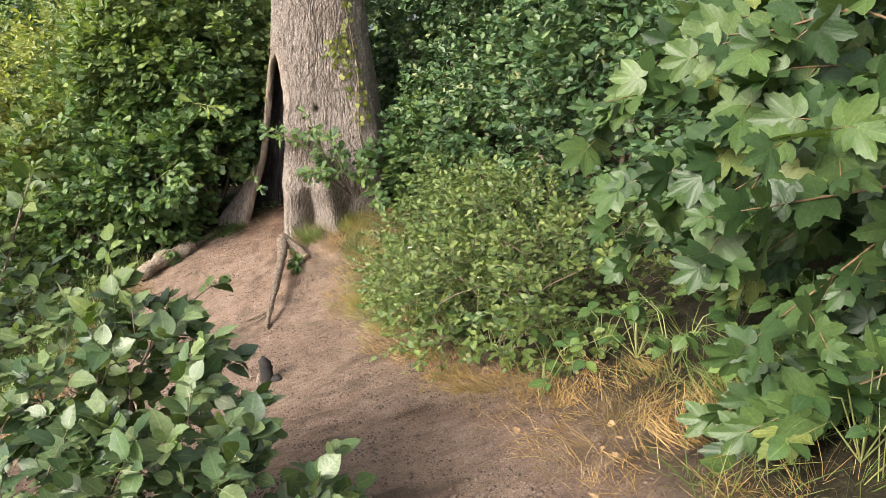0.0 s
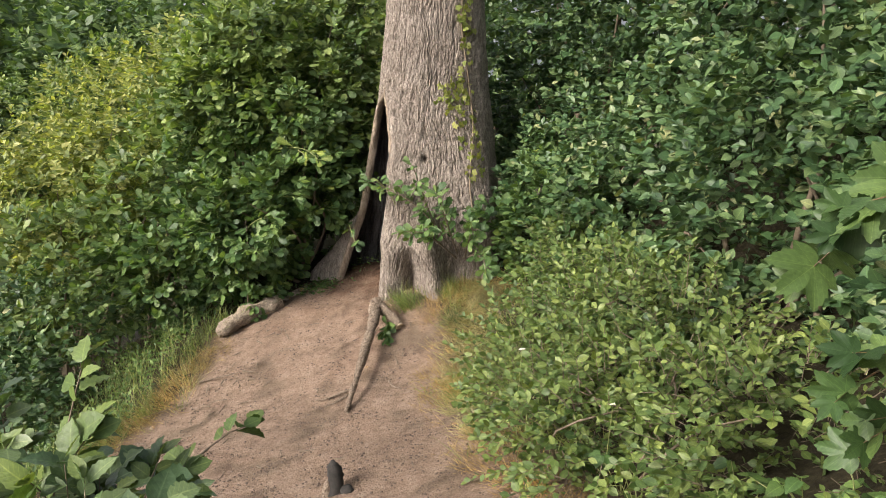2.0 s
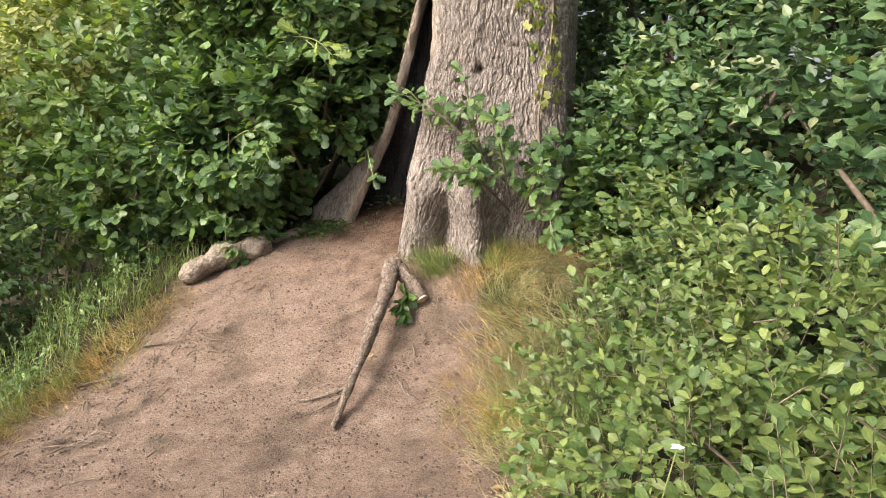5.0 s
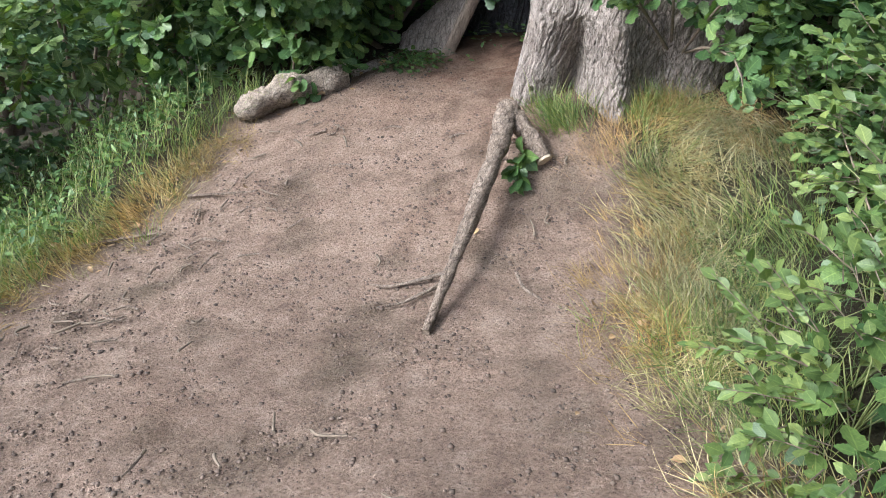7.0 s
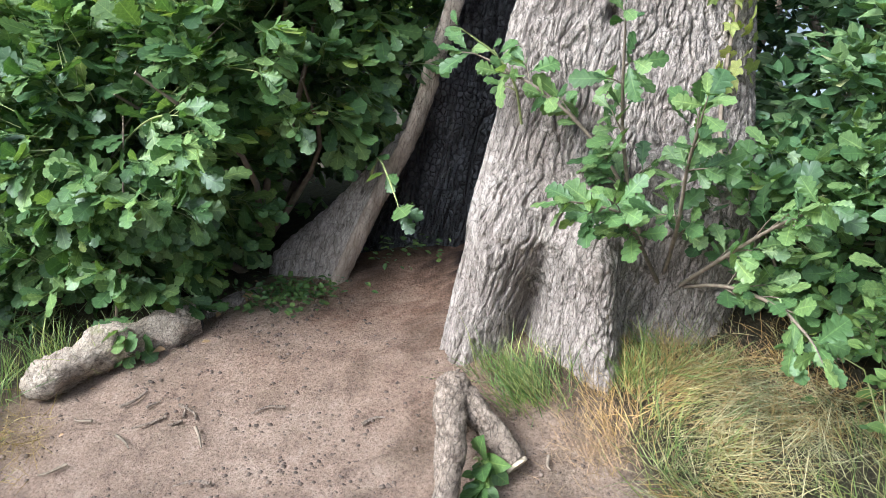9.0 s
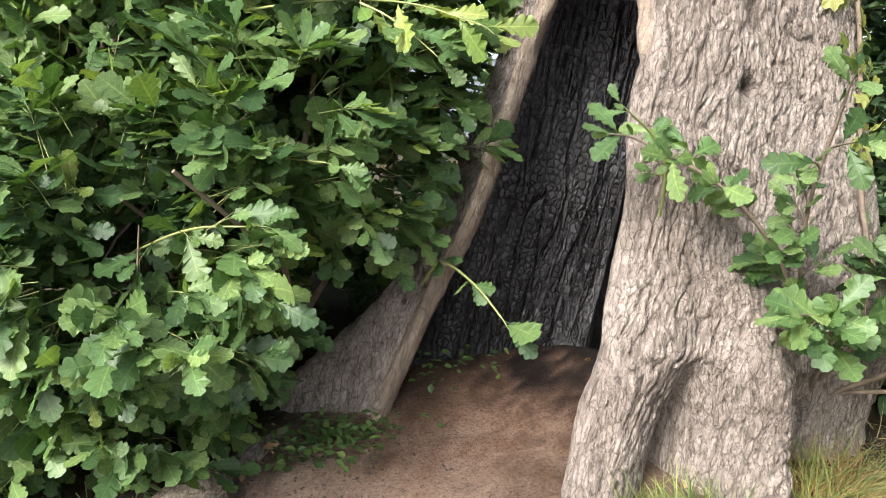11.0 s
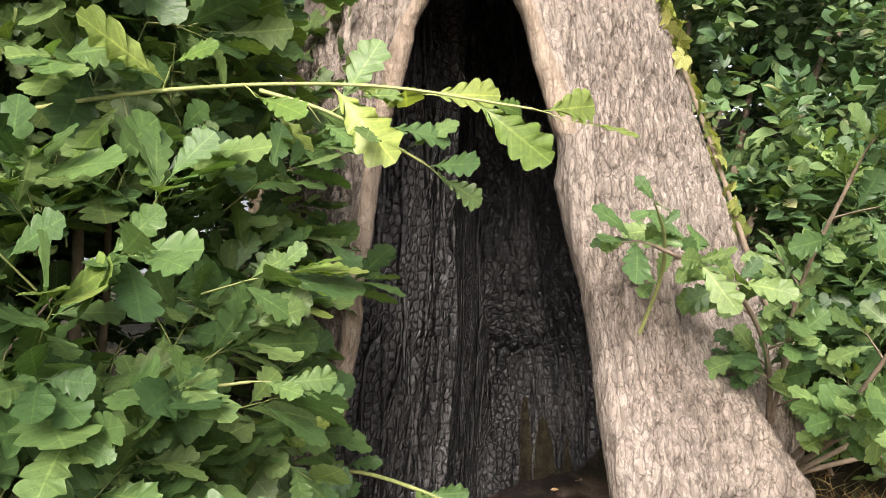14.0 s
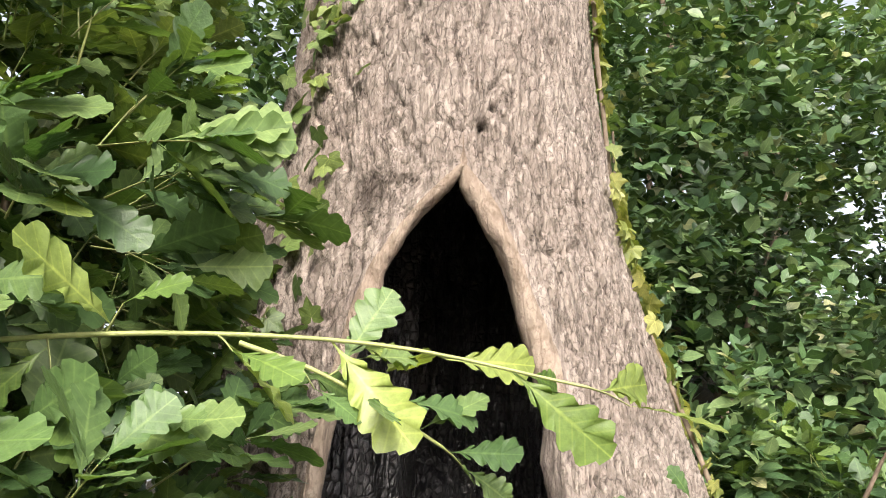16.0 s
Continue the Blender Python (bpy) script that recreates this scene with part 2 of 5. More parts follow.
def bark_material(name, low, high, crack=(.05, .04, .033), scale=1.0, moss=0.0, cracks=1.0, lying=False):
    m, t, b, out = nodes_of(name)
    along = lambda k: (1, k, 1) if lying else (1, 1, k)
    v, v1 = coords(t, along(.45)), coords(t)
    cell = add(t, "ShaderNodeTexVoronoi", Scale=58.0 * scale)
    t.links.new(coords(t, along(.5)), cell.inputs["Vector"])
    grey = t.nodes.new("ShaderNodeRGBToBW")
    t.links.new(cell.outputs["Color"], grey.inputs[0])
    body = ramp(t, noise_tex(t, v, 70 * scale, 8, .75), [(.32, low), (.66, high)])
    body = mix(t, 1.0, body, ramp(t, grey.outputs[0], [(.2, (.88, .87, .86)), (.8, (1.07, 1.07, 1.07))]), "MULTIPLY")
    body = mix(t, 1.0, body, ramp(t, noise_tex(t, v1, 3.2, 5), [(.3, (.82, .79, .77)), (.7, (1.08, 1.08, 1.08))]), "MULTIPLY")
    f1, f2 = fissures(t, coords(t, along(.17)), 20 * scale, .05), fissures(t, coords(t, along(.55)), 58 * scale, .035)
    bend = t.nodes.new("ShaderNodeVectorMath")
    bend.operation = "MULTIPLY_ADD"
    bend.inputs[1].default_value = (.018, .018, .03)
    warp = add(t, "ShaderNodeTexNoise", Scale=22.0 * scale, Detail=4.0)
    t.links.new(v1, warp.inputs["Vector"])
    t.links.new(warp.outputs["Color"], bend.inputs[0])
    t.links.new(coords(t, along(.32)), bend.inputs[2])
    plate = add(t, "ShaderNodeTexVoronoi", Scale=44.0 * scale)
    plate.feature = "DISTANCE_TO_EDGE"
    t.links.new(bend.outputs[0], plate.inputs["Vector"])
    gaps = ramp(t, plate.outputs["Distance"], [(0, (0, 0, 0)), (.035, (.25, .25, .25)), (.085, (1, 1, 1))])
    gaps = mix(t, ramp(t, noise_tex(t, v1, 17 * scale, 3), [(.46, (0, 0, 0)), (.68, (.9, .9, .9))]), gaps, (1., 1., 1.))
    lines = mix(t, .5, gaps, mix(t, 1.0, f1, f2, "MULTIPLY"))
    a = t.nodes.new("ShaderNodeAttribute")
    a.attribute_name = "crack"
    c = mix(t, cracks, body, mix(t, lines, mix(t, .76, body, crack), body))
    c = mix(t, a.outputs["Fac"], c, crack)
    if moss:
        g = ramp(t, noise_tex(t, v1, 7, 6), [(.58, (0, 0, 0)), (.7, (moss, moss, moss))])
        c = mix(t, g, c, (.2, .22, .08))
    t.links.new(c, b.inputs["Base Color"])
    b.inputs["Roughness"].default_value = .92
    b.inputs["Specular IOR Level"].default_value = .15
    one = bump(t, b, lines, .75 * cracks, .012)
    two = bump(t, b, grey.outputs[0], .35, .008, one)
    three = bump(t, b, noise_tex(t, v, 90 * scale, 7, .75), .9, .012, two)
    bump(t, b, noise_tex(t, v1, 150, 5, .7), .6, .006, three)
    return m


def char_material():
    m, t, b, out = nodes_of("charred_wood")
    v = coords(t, (1, 1, .85))
    c1 = add(t, "ShaderNodeTexVoronoi", Scale=42.0, Randomness=.72)
    c1.feature = "DISTANCE_TO_EDGE"
    c2 = add(t, "ShaderNodeTexVoronoi", Scale=120.0)
    c2.feature = "DISTANCE_TO_EDGE"
    t.links.new(v, c1.inputs["Vector"])
    t.links.new(v, c2.inputs["Vector"])
    big = noise_tex(t, coords(t, (1, 1, .25)), 5, 6)
    c = ramp(t, big, [(.36, (.012, .012, .013)), (.52, (.04, .04, .042)), (.72, (.15, .147, .147))])
    e = ramp(t, c1.outputs["Distance"], [(0, (.16, .16, .16)), (.08, (.75, .75, .75)), (.2, (1, 1, 1))])
    t.links.new(mix(t, 1.0, c, e, "MULTIPLY"), b.inputs["Base Color"])
    t.links.new(ramp(t, noise_tex(t, v, 20, 5), [(.3, (.28, .28, .28)), (.7, (.55, .55, .55))]), b.inputs["Roughness"])
    b.inputs["Specular IOR Level"].default_value = .55
    e2 = ramp(t, c2.outputs["Distance"], [(0, (0, 0, 0)), (.1, (1, 1, 1))])
    one = bump(t, b, e, .9, .015)
    two = bump(t, b, e2, .5, .006, one)
    deep = fissures(t, coords(t, (1, 1, .12)), 9, .06)
    three = bump(t, b, deep, .9, .03, two)
    bump(t, b, noise_tex(t, v, 90, 5), .5, .006, three)
    return m


def plain_material(name, c1, c2, rough, scale=30, metal=0.0):
    m, t, b, out = nodes_of(name)
    v = coords(t)
    n = noise_tex(t, v, scale, 6)
    t.links.new(ramp(t, n, [(.3, c1), (.7, c2)]), b.inputs["Base Color"])
    b.inputs["Roughness"].default_value, b.inputs["Metallic"].default_value = rough, metal
    bump(t, b, n, .4, .006)
    return m


DIRT = dirt_material()
BARK = bark_material("oak_bark", (.3, .255, .218), (.415, .365, .318), (.035, .026, .02))
CALLUS = bark_material("callus_wood", (.285, .23, .178), (.395, .33, .262), (.12, .085, .06), .7, cracks=.75)
CHAR = char_material()
DEAD_WOOD = bark_material("weathered_wood", (.16, .12, .088), (.41, .335, .265), (.025, .018, .013), scale=1.0, lying=True)
LOG_WOOD = bark_material("mossy_log_wood", (.3, .24, .18), (.56, .48, .39), scale=1.0, moss=.5, lying=True)
CUT_WOOD = plain_material("cut_wood", (.42, .33, .22), (.6, .5, .37), .8, 60)
STEM = plain_material("green_stem", (.16, .19, .06), (.26, .28, .1), .5, 40)
TWIG_BARK = plain_material("twig_bark", (.1, .075, .05), (.2, .155, .11), .85, 40)
RED_STEM = plain_material("red_stem", (.11, .06, .03), (.19, .12, .055), .5, 30)
BLACK_WOOD = plain_material("black_wood", (.008, .007, .006), (.024, .02, .017), .9, 40)
GLOSSY_BLACK = plain_material("glossy_black", (.012, .012, .013), (.02, .02, .022), .12, 20)
CLOD = plain_material("earth_clod", (.05, .036, .027), (.17, .122, .09), .95, 14)
DEAD_LEAF = plain_material("dead_leaf", (.22, .13, .06), (.42, .28, .14), .7, 30)
# blue-grey because the valley's haze is mixed into the hillside's colour
HAZED_HILL = plain_material("hazed_hillside", (.075, .09, .1), (.15, .165, .18), .95, .05)
# wall and roof greyed and low in contrast: distance haze painted in
HAZED_WALL = plain_material("hazed_wall", (.34, .32, .32), (.44, .42, .42), .9, 2)
HAZED_ROOF = plain_material("hazed_roof", (.17, .155, .155), (.23, .205, .2), .85, 3)
GLASS = plain_material("dark_window", (.04, .05, .06), (.06, .07, .08), .15, 1)

# ---------------------------------------------------------------- ground
def spaced(a, b, step, reach):
    inner = np.arange(a, b, step)
    out, k, d = [], step, 0
    while d < reach:
        k *= 1.28
        d += k
        out.append(d)
    out = np.array(out)
    return np.concatenate([a - out[::-1], inner, b + out])


EDGE_Y = [-6, 0, 2, 3, 4, 5, 6, 6.6, 7.1, 7.6, 7.9, 8.2, 8.6, 9.2, 9.4]
EDGE_L = [-1.2, -1.1, -1.2, -1.7, -2.5, -3.1, -3.4, -3.15, -3.0, -3.08, -3.0, -2.65, -2.3, -1.9, -1.4]
EDGE_R = [.7, .65, .62, .55, .36, -.05, -.62, -.78, -.92, -1.15, -1.25, -1.2, -1.0, -1.0, -1.3]


def off_path(x, y):
    """How far a place lies outside the bare path, in metres; less than zero on it."""
    return np.maximum(np.interp(y, EDGE_Y, EDGE_L) - x, x - np.interp(y, EDGE_Y, EDGE_R))


gx, gy = spaced(-4.2, 1.4, .038, 900), spaced(-.2, 9.4, .038, 900)
X, Y = np.meshgrid(gx, gy)
Z = lift(X, Y)
near = (np.abs(X + 1.4) < 4) & (np.abs(Y - 4.6) < 6)
litter, soot, damp = np.ones(X.shape), np.zeros(X.shape), np.zeros(X.shape)
for i, j in zip(*np.nonzero(near)):
    x, y = X[i, j], Y[i, j]
    a = noise.noise(Vector((x * 1.6, y * 1.6, 0)))
    b = noise.noise(Vector((x * 7, y * 7, 4)))
    c = noise.noise(Vector((x * 24, y * 24, 9)))
    Z[i, j] += .03 * a + .018 * b + .008 * c
    d = float(off_path(x, y)) + .16 * a + .1 * b + .05 * c
    litter[i, j] = min(1, max(0, d / .3 + .35, .9 * noise.noise(Vector((x * 2.7, y * 2.7, 6))) + .5 * b - .1))
    if (x + 1.38) ** 2 + (y - 8.65) ** 2 < .5:
        Z[i, j] = min(Z[i, j], .44 - 1.2 * max(0., y - 8.82) + .02 * b + .01 * c)
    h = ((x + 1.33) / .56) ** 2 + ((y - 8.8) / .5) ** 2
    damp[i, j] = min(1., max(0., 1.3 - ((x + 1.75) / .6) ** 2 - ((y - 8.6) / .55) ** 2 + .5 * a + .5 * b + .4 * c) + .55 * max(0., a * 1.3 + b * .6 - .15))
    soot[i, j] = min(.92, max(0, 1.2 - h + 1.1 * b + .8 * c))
ground_me = mesh_of("ground", [(np.stack([X, Y, Z], -1).reshape(-1, 3), grid_faces(len(gy), len(gx)))], True)
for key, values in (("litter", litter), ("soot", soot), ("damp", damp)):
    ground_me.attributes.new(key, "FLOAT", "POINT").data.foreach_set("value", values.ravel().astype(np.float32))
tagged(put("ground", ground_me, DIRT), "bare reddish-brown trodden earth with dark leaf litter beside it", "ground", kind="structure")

# ---------------------------------------------------------------- hollow oak
AX, AY = -1.38, 8.65
R_Z = [-.6, 0, .2, .5, .8, 1.1, 1.37, 1.6, 1.85, 2.1, 2.6, 3.2, 5, 9]
R_R = [1.3, 1.02, .92, .82, .73, .66, .62, .585, .55, .51, .455, .43, .39, .26]
TR_Z = [-.6, 0, .3, .6, .9, 1.14, 1.27, 1.39, 1.47, 1.6, 1.7, 1.83, 1.94, 2.02, 10]
TR_A = [-113, -113, -112.5, -112, -112, -113, -116, -117.5, -115.5, -117, -121, -125, -129.5, -134, -134]
TL_Z = [-.6, 0, .2, .41, .54, .7, .85, 1.04, 1.3, 1.5, 1.69, 1.78, 1.85, 1.94, 2.02, 10]
TL_A = [-166, -167, -168, -168.5, -169, -169, -167, -165, -162.8, -160.5, -156.5, -153, -148, -141, -134, -134]


FRONT_Z, FRONT_R = [-.6, .2, .45, .68, .8, 1.2, 9], [.74, .69, .69, .755, .725, 1, 1]
FLANK_Z, FLANK_R = [-.6, .2, .5, .85, 1.1, 1.4, 9], [.86, .8, .75, .69, .65, 1, 1]


def trunk_radius(a, z):
    """The trunk's radius at the angle a (degrees) and height z, with its buttresses and legs."""
    r = np.interp(z, R_Z, R_R)
    low = np.clip((.95 - z) / .75, 0, 1)
    wrap = (a + 180) % 360 - 180
    part = np.clip((.85 - z) / .55, 0, 1)
    # the front stands almost upright and parts into two legs; the side by the opening stays slim too
    front = np.clip((wrap + 128) / 10, 0, 1) * np.clip((-48 - wrap) / 12, 0, 1)
    r = r + front * np.minimum(np.interp(z, FRONT_Z, FRONT_R) - r, 0)
    flank = np.clip((-138 - wrap) / 8, 0, 1) + np.clip((wrap - 165) / 10, 0, 1)
    r = r + flank * np.minimum(np.interp(z, FLANK_Z, FLANK_R) - r, 0)
    r = r + .11 * low ** .7 * np.exp(-((wrap + 100 + 4 * part) / 7) ** 2) + .27 * low ** .6 * np.exp(-((wrap + 81 - 9 * part) / 8) ** 2)
    r = r - .13 * np.clip((.7 - z) / .3, 0, 1) * np.exp(-((wrap + 90) / 4) ** 2)
    r = r + .25 * np.clip((2.0 - z) / 1.2, 0, 1) * np.clip((z - .2) / .6, .5, 1) * np.exp(-((wrap + 42) / 22) ** 2)
    r = r + .25 * low * np.exp(-((wrap - 30) / 20) ** 2) + .25 * low * np.exp(-((wrap - 120) / 22) ** 2)
    r = r + .36 * low ** 1.4 * np.exp(-(((wrap + 360) % 360 - 181) / 8) ** 2)
    return r + .03 * np.sin(np.radians(wrap) * 3 + z)


def axis_at(z):
    return np.stack([AX - .02 * np.clip(z - 2, 0, 9), AY + .0 * z], -1)


tz = np.concatenate([np.arange(-.1, 2.5, .0095), np.arange(2.5, 3.6, .02), np.arange(3.6, 9.01, .15)])
NC = 540
COLS = np.interp(np.linspace(0, 1, NC), [0, .62, .78, 1], [0, .27, .86, 1])
edge = .022 * np.clip((2.03 - tz) / .12, 0, 1)
rr = trunk_radius(np.interp(tz, TR_Z, TR_A), tz)
a_right = np.interp(tz, TR_Z, TR_A) + np.degrees(edge / rr)
a_left = np.interp(tz, TL_Z, TL_A) + 360 - np.degrees(.45 * edge / rr)
A = a_right[:, None] + (a_left - a_right)[:, None] * COLS[None]
ZZ = np.repeat(tz[:, None], NC, 1)
RAD = trunk_radius(A, ZZ)
C2 = axis_at(tz)
bx, by = C2[:, :1] + RAD * np.cos(np.radians(A)), C2[:, 1:] + RAD * np.sin(np.radians(A))
disp, crack = np.zeros(A.shape), np.zeros(A.shape)
for i in range(len(tz)):
    for j in range(NC):
        x, y, z = bx[i, j], by[i, j], tz[i]
        w1, w2 = noise.noise(Vector((x * 6, y * 6, z * 4))), noise.noise(Vector((x * 13, y * 13, z * 9 + 5)))
        d1 = noise.voronoi(Vector((x * 21 + .7 * w1, y * 21 + .7 * w2, z * 7.5 + 1.3 * w2)))[0]
        d2 = noise.voronoi(Vector((x * 46 + .8 * w2, y * 46 + .8 * w1, z * 24 + 1.6 * w1)))[0]
        n3 = noise.noise(Vector((x * 70, y * 70, z * 45 + 7)))
        n4 = noise.noise(Vector((x * 9, y * 9, z * 3)))
        furrow = min(1., abs(noise.noise(Vector((x * 15 + w2, y * 15 + w1, z * 2.6 + .6 * w1)))) / .11)
        f1, f2 = min(1., (d1[1] - d1[0]) / .2), min(1., (d2[1] - d2[0]) / .22)
        near_lip = min(1., .25 + .75 * min(j, NC - 1 - j) / 14) if z < 2.1 else 1.
        disp[i, j] = near_lip * (.009 * (f1 - 1) + .006 * (f2 - 1) + .015 * (furrow - 1) + .004 * n3 + .006 * n4)
        crack[i, j] = near_lip * min(1., .25 * max(0., .3 - f1) / .3 + .4 * max(0., .35 - furrow) / .35)
RB = RAD + disp
# a healed knot hole in the bark
for (ka, kz, kr) in ((-84.5, 1.46, .03), (-126, 2.17, .008), (-129, 2.12, .009)):
    d2 = (((A + 180) % 360 - 180 - ka) * np.pi / 180 * RAD / kr) ** 2 + ((ZZ - kz) / (kr * 1.1)) ** 2
    RB -= .045 * np.exp(-d2)
    crack = np.maximum(crack, np.exp(-d2 * 1.2))
# dark bare scar beside the top of the opening
scar = np.exp(-((((A + 180) % 360 - 180) + 157) / 5) ** 2 - ((ZZ - 1.96) / .06) ** 2)
crack = np.maximum(crack, .75 * scar)
RB -= .02 * scar
P = np.stack([C2[:, :1] + RB * np.cos(np.radians(A)), C2[:, 1:] + RB * np.sin(np.radians(A)), ZZ], -1)
bark_me = mesh_of("trunk", [(P.reshape(-1, 3), grid_faces(len(tz), NC))], True)
bark_me.attributes.new("crack", "FLOAT", "POINT").data.foreach_set("value", crack.ravel().astype(np.float32))
oak = empty("hollow_oak_tree", (AX, AY, .4), "old oak trunk with a burnt-out hollow and spreading root buttresses", "tree")
put("trunk", bark_me, BARK, oak, "grey-brown deeply furrowed oak bark")
for name, col, sign, wall, bulge, span, wood in (("edge_bark", 0, -1, .09, .026, (-1, 1.5), BARK), ("callus_lip", 0, -1, .09, .036, (1.49, 2.1), CALLUS),
                                                ("callus_lip", NC - 1, 1, .07, .03, (-1, 2.1), CALLUS)):
    k = np.linspace(0, 1, 19) * np.pi
    rows = (tz >= span[0]) & (tz <= span[1])
    z = tz[rows]
    r0, a0 = RB[rows, col][:, None], A[rows, col][:, None]
    thick = (.95 + .35 * np.sin(z * 7 + col) * np.sin(z * 3.1) + .25 * np.sin(z * 17 + col))[:, None]
    if wood is CALLUS and col == 0:
        thick = thick * np.interp(z, [1.48, 1.6, 1.8], [.74, .9, 1.15])[:, None]
    r = r0 - wall * (1 - np.cos(k))[None] / 2 + .016 * np.sin(k)[None]
    a = a0 + sign * np.degrees(bulge * thick * np.sin(k)[None] * np.clip((2.06 - z) / .1, .05, 1)[:, None] / r0)
    c = axis_at(z)
    L = np.stack([c[:, :1] + r * np.cos(np.radians(a)), c[:, 1:] + r * np.sin(np.radians(a)), np.repeat(z[:, None], 19, 1)], -1)
    for p, pin in zip(L.reshape(-1, 3), np.tile(np.sin(k), len(z))):
        p += pin * .009 * noise.noise_vector(Vector((p[0] * 14, p[1] * 14, p[2] * 6))) + pin * .003 * noise.noise_vector(Vector((p[0] * 50, p[1] * 50, p[2] * 30)))
    put(name, mesh_of(name, [(L.reshape(-1, 3), grid_faces(len(z), 19))], True), wood, oak, "tan healed wood rolled round the edge of the opening" if wood is CALLUS else "")
hz = np.concatenate([np.arange(-.5, 2.0, .025), np.linspace(2.0, 2.75, 18)])
ha0, ha1 = np.interp(hz, TR_Z, TR_A) + 1.3, np.interp(hz, TL_Z, TL_A) + 359.5
HA = ha0[:, None] + (ha1 - ha0)[:, None] * np.linspace(0, 1, 180)[None]
HZ = np.repeat(hz[:, None], 180, 1)
dome = np.sqrt(np.clip(1 - ((hz - 1.9) / .86) ** 2, 0, 1))
side = np.linspace(0, 1, 180)[None]
wall = .085 + (.055 - .085) * side
HR = np.minimum(trunk_radius(HA, HZ), np.interp(HZ, R_Z, R_R) + .12) - wall
# the burnt wood behind is thick: the back of the hollow stands near the middle of the trunk
near_wall = np.interp(HA, [-5, 30, 85], [.8, .32, .0]) + np.interp(HZ, [0, .4, 1, 2], [.16, .2, .14, .1])
face_a = np.radians(HA - 96)
HR = np.where(np.cos(face_a) > .05, np.minimum(HR, near_wall / np.maximum(np.cos(face_a), .05)), HR)
HR = np.minimum(HR, np.interp(HA, [-75, -45, 60, 90], [2, .7, .7, 2])) * np.where(hz > 1.9, dome, 1)[:, None]
for i in range(len(hz)):
    for j in range(180):
        x, y, z = HR[i, j] * math.cos(radians(HA[i, j])), HR[i, j] * math.sin(radians(HA[i, j])), hz[i]
        inside = min(1., min(j, 179 - j) / 12)
        HR[i, j] += inside * (.05 * noise.noise(Vector((x * 4, y * 4, z * .8))) + .02 * noise.noise(Vector((x * 9, y * 9, z * 1.6))) - .02 * math.exp(-(noise.noise(Vector((x * 7, y * 7, z * .9 + 4))) / .08) ** 2) + .01 * noise.noise(Vector((x * 40, y * 40, z * 14))))
H = np.stack([AX + HR * np.cos(np.radians(HA)), AY + HR * np.sin(np.radians(HA)), HZ], -1)
put("hollow", mesh_of("hollow", [(H.reshape(-1, 3), grid_faces(len(hz), 180)[:, ::-1])], True), CHAR, oak, "charred black cracked wood inside the hollow")
# small glossy black curved piece under the arch, of unknown material
gloss_line = arc([(-1.63, 8.40, 2.03), (-1.60, 8.38, 2.055), (-1.56, 8.36, 2.055), (-1.53, 8.34, 2.03)], 9)
put("glossy_arc", mesh_of("glossy_arc", tube(gloss_line, [.006, .009, .011, .012, .012, .012, .011, .009, .006], 8), True), GLOSSY_BLACK, oak, "glossy black curved piece under the top of the opening")

# ---------------------------------------------------------------- leaves and how they grow
def strip(stations, fold=.18, wave=0.0):
    """A leaf along +y from (y, half width, shift of the edge) stations: a midrib and two folded halves."""
    v = []
    for i, (y, w, dy) in enumerate(stations):
        z = fold * w + wave * (1 if i % 2 else -1) * w
        v += [(0, y, 0), (-w, y + dy, z), (w, y + dy, z)]
    f = []
    for i in range(len(stations) - 1):
        m, n = 3 * i, 3 * i + 3
        f += [(m, m + 2, n + 2, n), (m + 1, m, n, n + 1)]
    return np.array(v, float), np.array(f), np.tile([1., 0, 0], len(stations))


def zipped(mid, edge, fold):
    """A leaf whose finely lobed edges are joined to a midrib of few points; triangles only."""
    wavy = [fold * w + .11 * w * math.sin(k * 1.3) for k, (y, w) in enumerate(edge)]
    v = [(0, y, 0) for y in mid] + [(-w, y, z) for (y, w), z in zip(edge, wavy)] + [(w, y, z) for (y, w), z in zip(edge, wavy[::-1])]
    f, m = [], len(mid)
    for base, flip in ((m, True), (m + len(edge), False)):
        i = k = 0
        while i < m - 1 or k < len(edge) - 1:
            if k == len(edge) - 1 or (i < m - 1 and mid[i + 1] <= edge[k + 1][0]):
                tri = (i, base + k, i + 1)
                i += 1
            else:
                tri = (i, base + k, base + k + 1)
                k += 1
            f.append(tri[::-1] if flip else tri)
    return np.array(v, float), np.array(f), np.array([1.] * m + [0.] * (2 * len(edge)))


def oak_leaf(n):
    """A lobed oak leaf with n points along each edge."""
    edge = [(.0, .008), (.13, .014)]
    for k in range(n):
        y = .16 + .84 * k / (n - 1)
        lobes = abs(math.sin(math.pi * (y * 5.4 + .05)))
        w = np.interp(y, [.16, .3, .5, .68, .84, .95, 1], [.03, .115, .2, .262, .245, .16, .012]) * (.52 + .48 * lobes ** .6)
        edge.append((y + .1 * w * (y < .97), w))
    return zipped([0, .2, .45, .7, 1], edge, .12)


OAK = oak_leaf(22)
OAK_MID = oak_leaf(19)
OAK_FAR = strip([(0, .01, 0), (.15, .02, 0), (.36, .17, .03), (.5, .14, 0), (.68, .25, .03), (.84, .2, .02), (1, .03, 0)], .15)
TINY = (np.array([(0, 0, 0), (0, 1, 0), (-.26, .3, .07), (-.27, .64, .07), (.26, .3, .07), (.27, .64, .07)], float), np.array([(0, 4, 5, 1), (1, 3, 2, 0)]), np.array([1., 1, 0, 0, 0, 0]))
SMALL = strip([(0, .012, 0), (.3, .26, .02), (.65, .28, 0), (1, .01, 0)], .25)
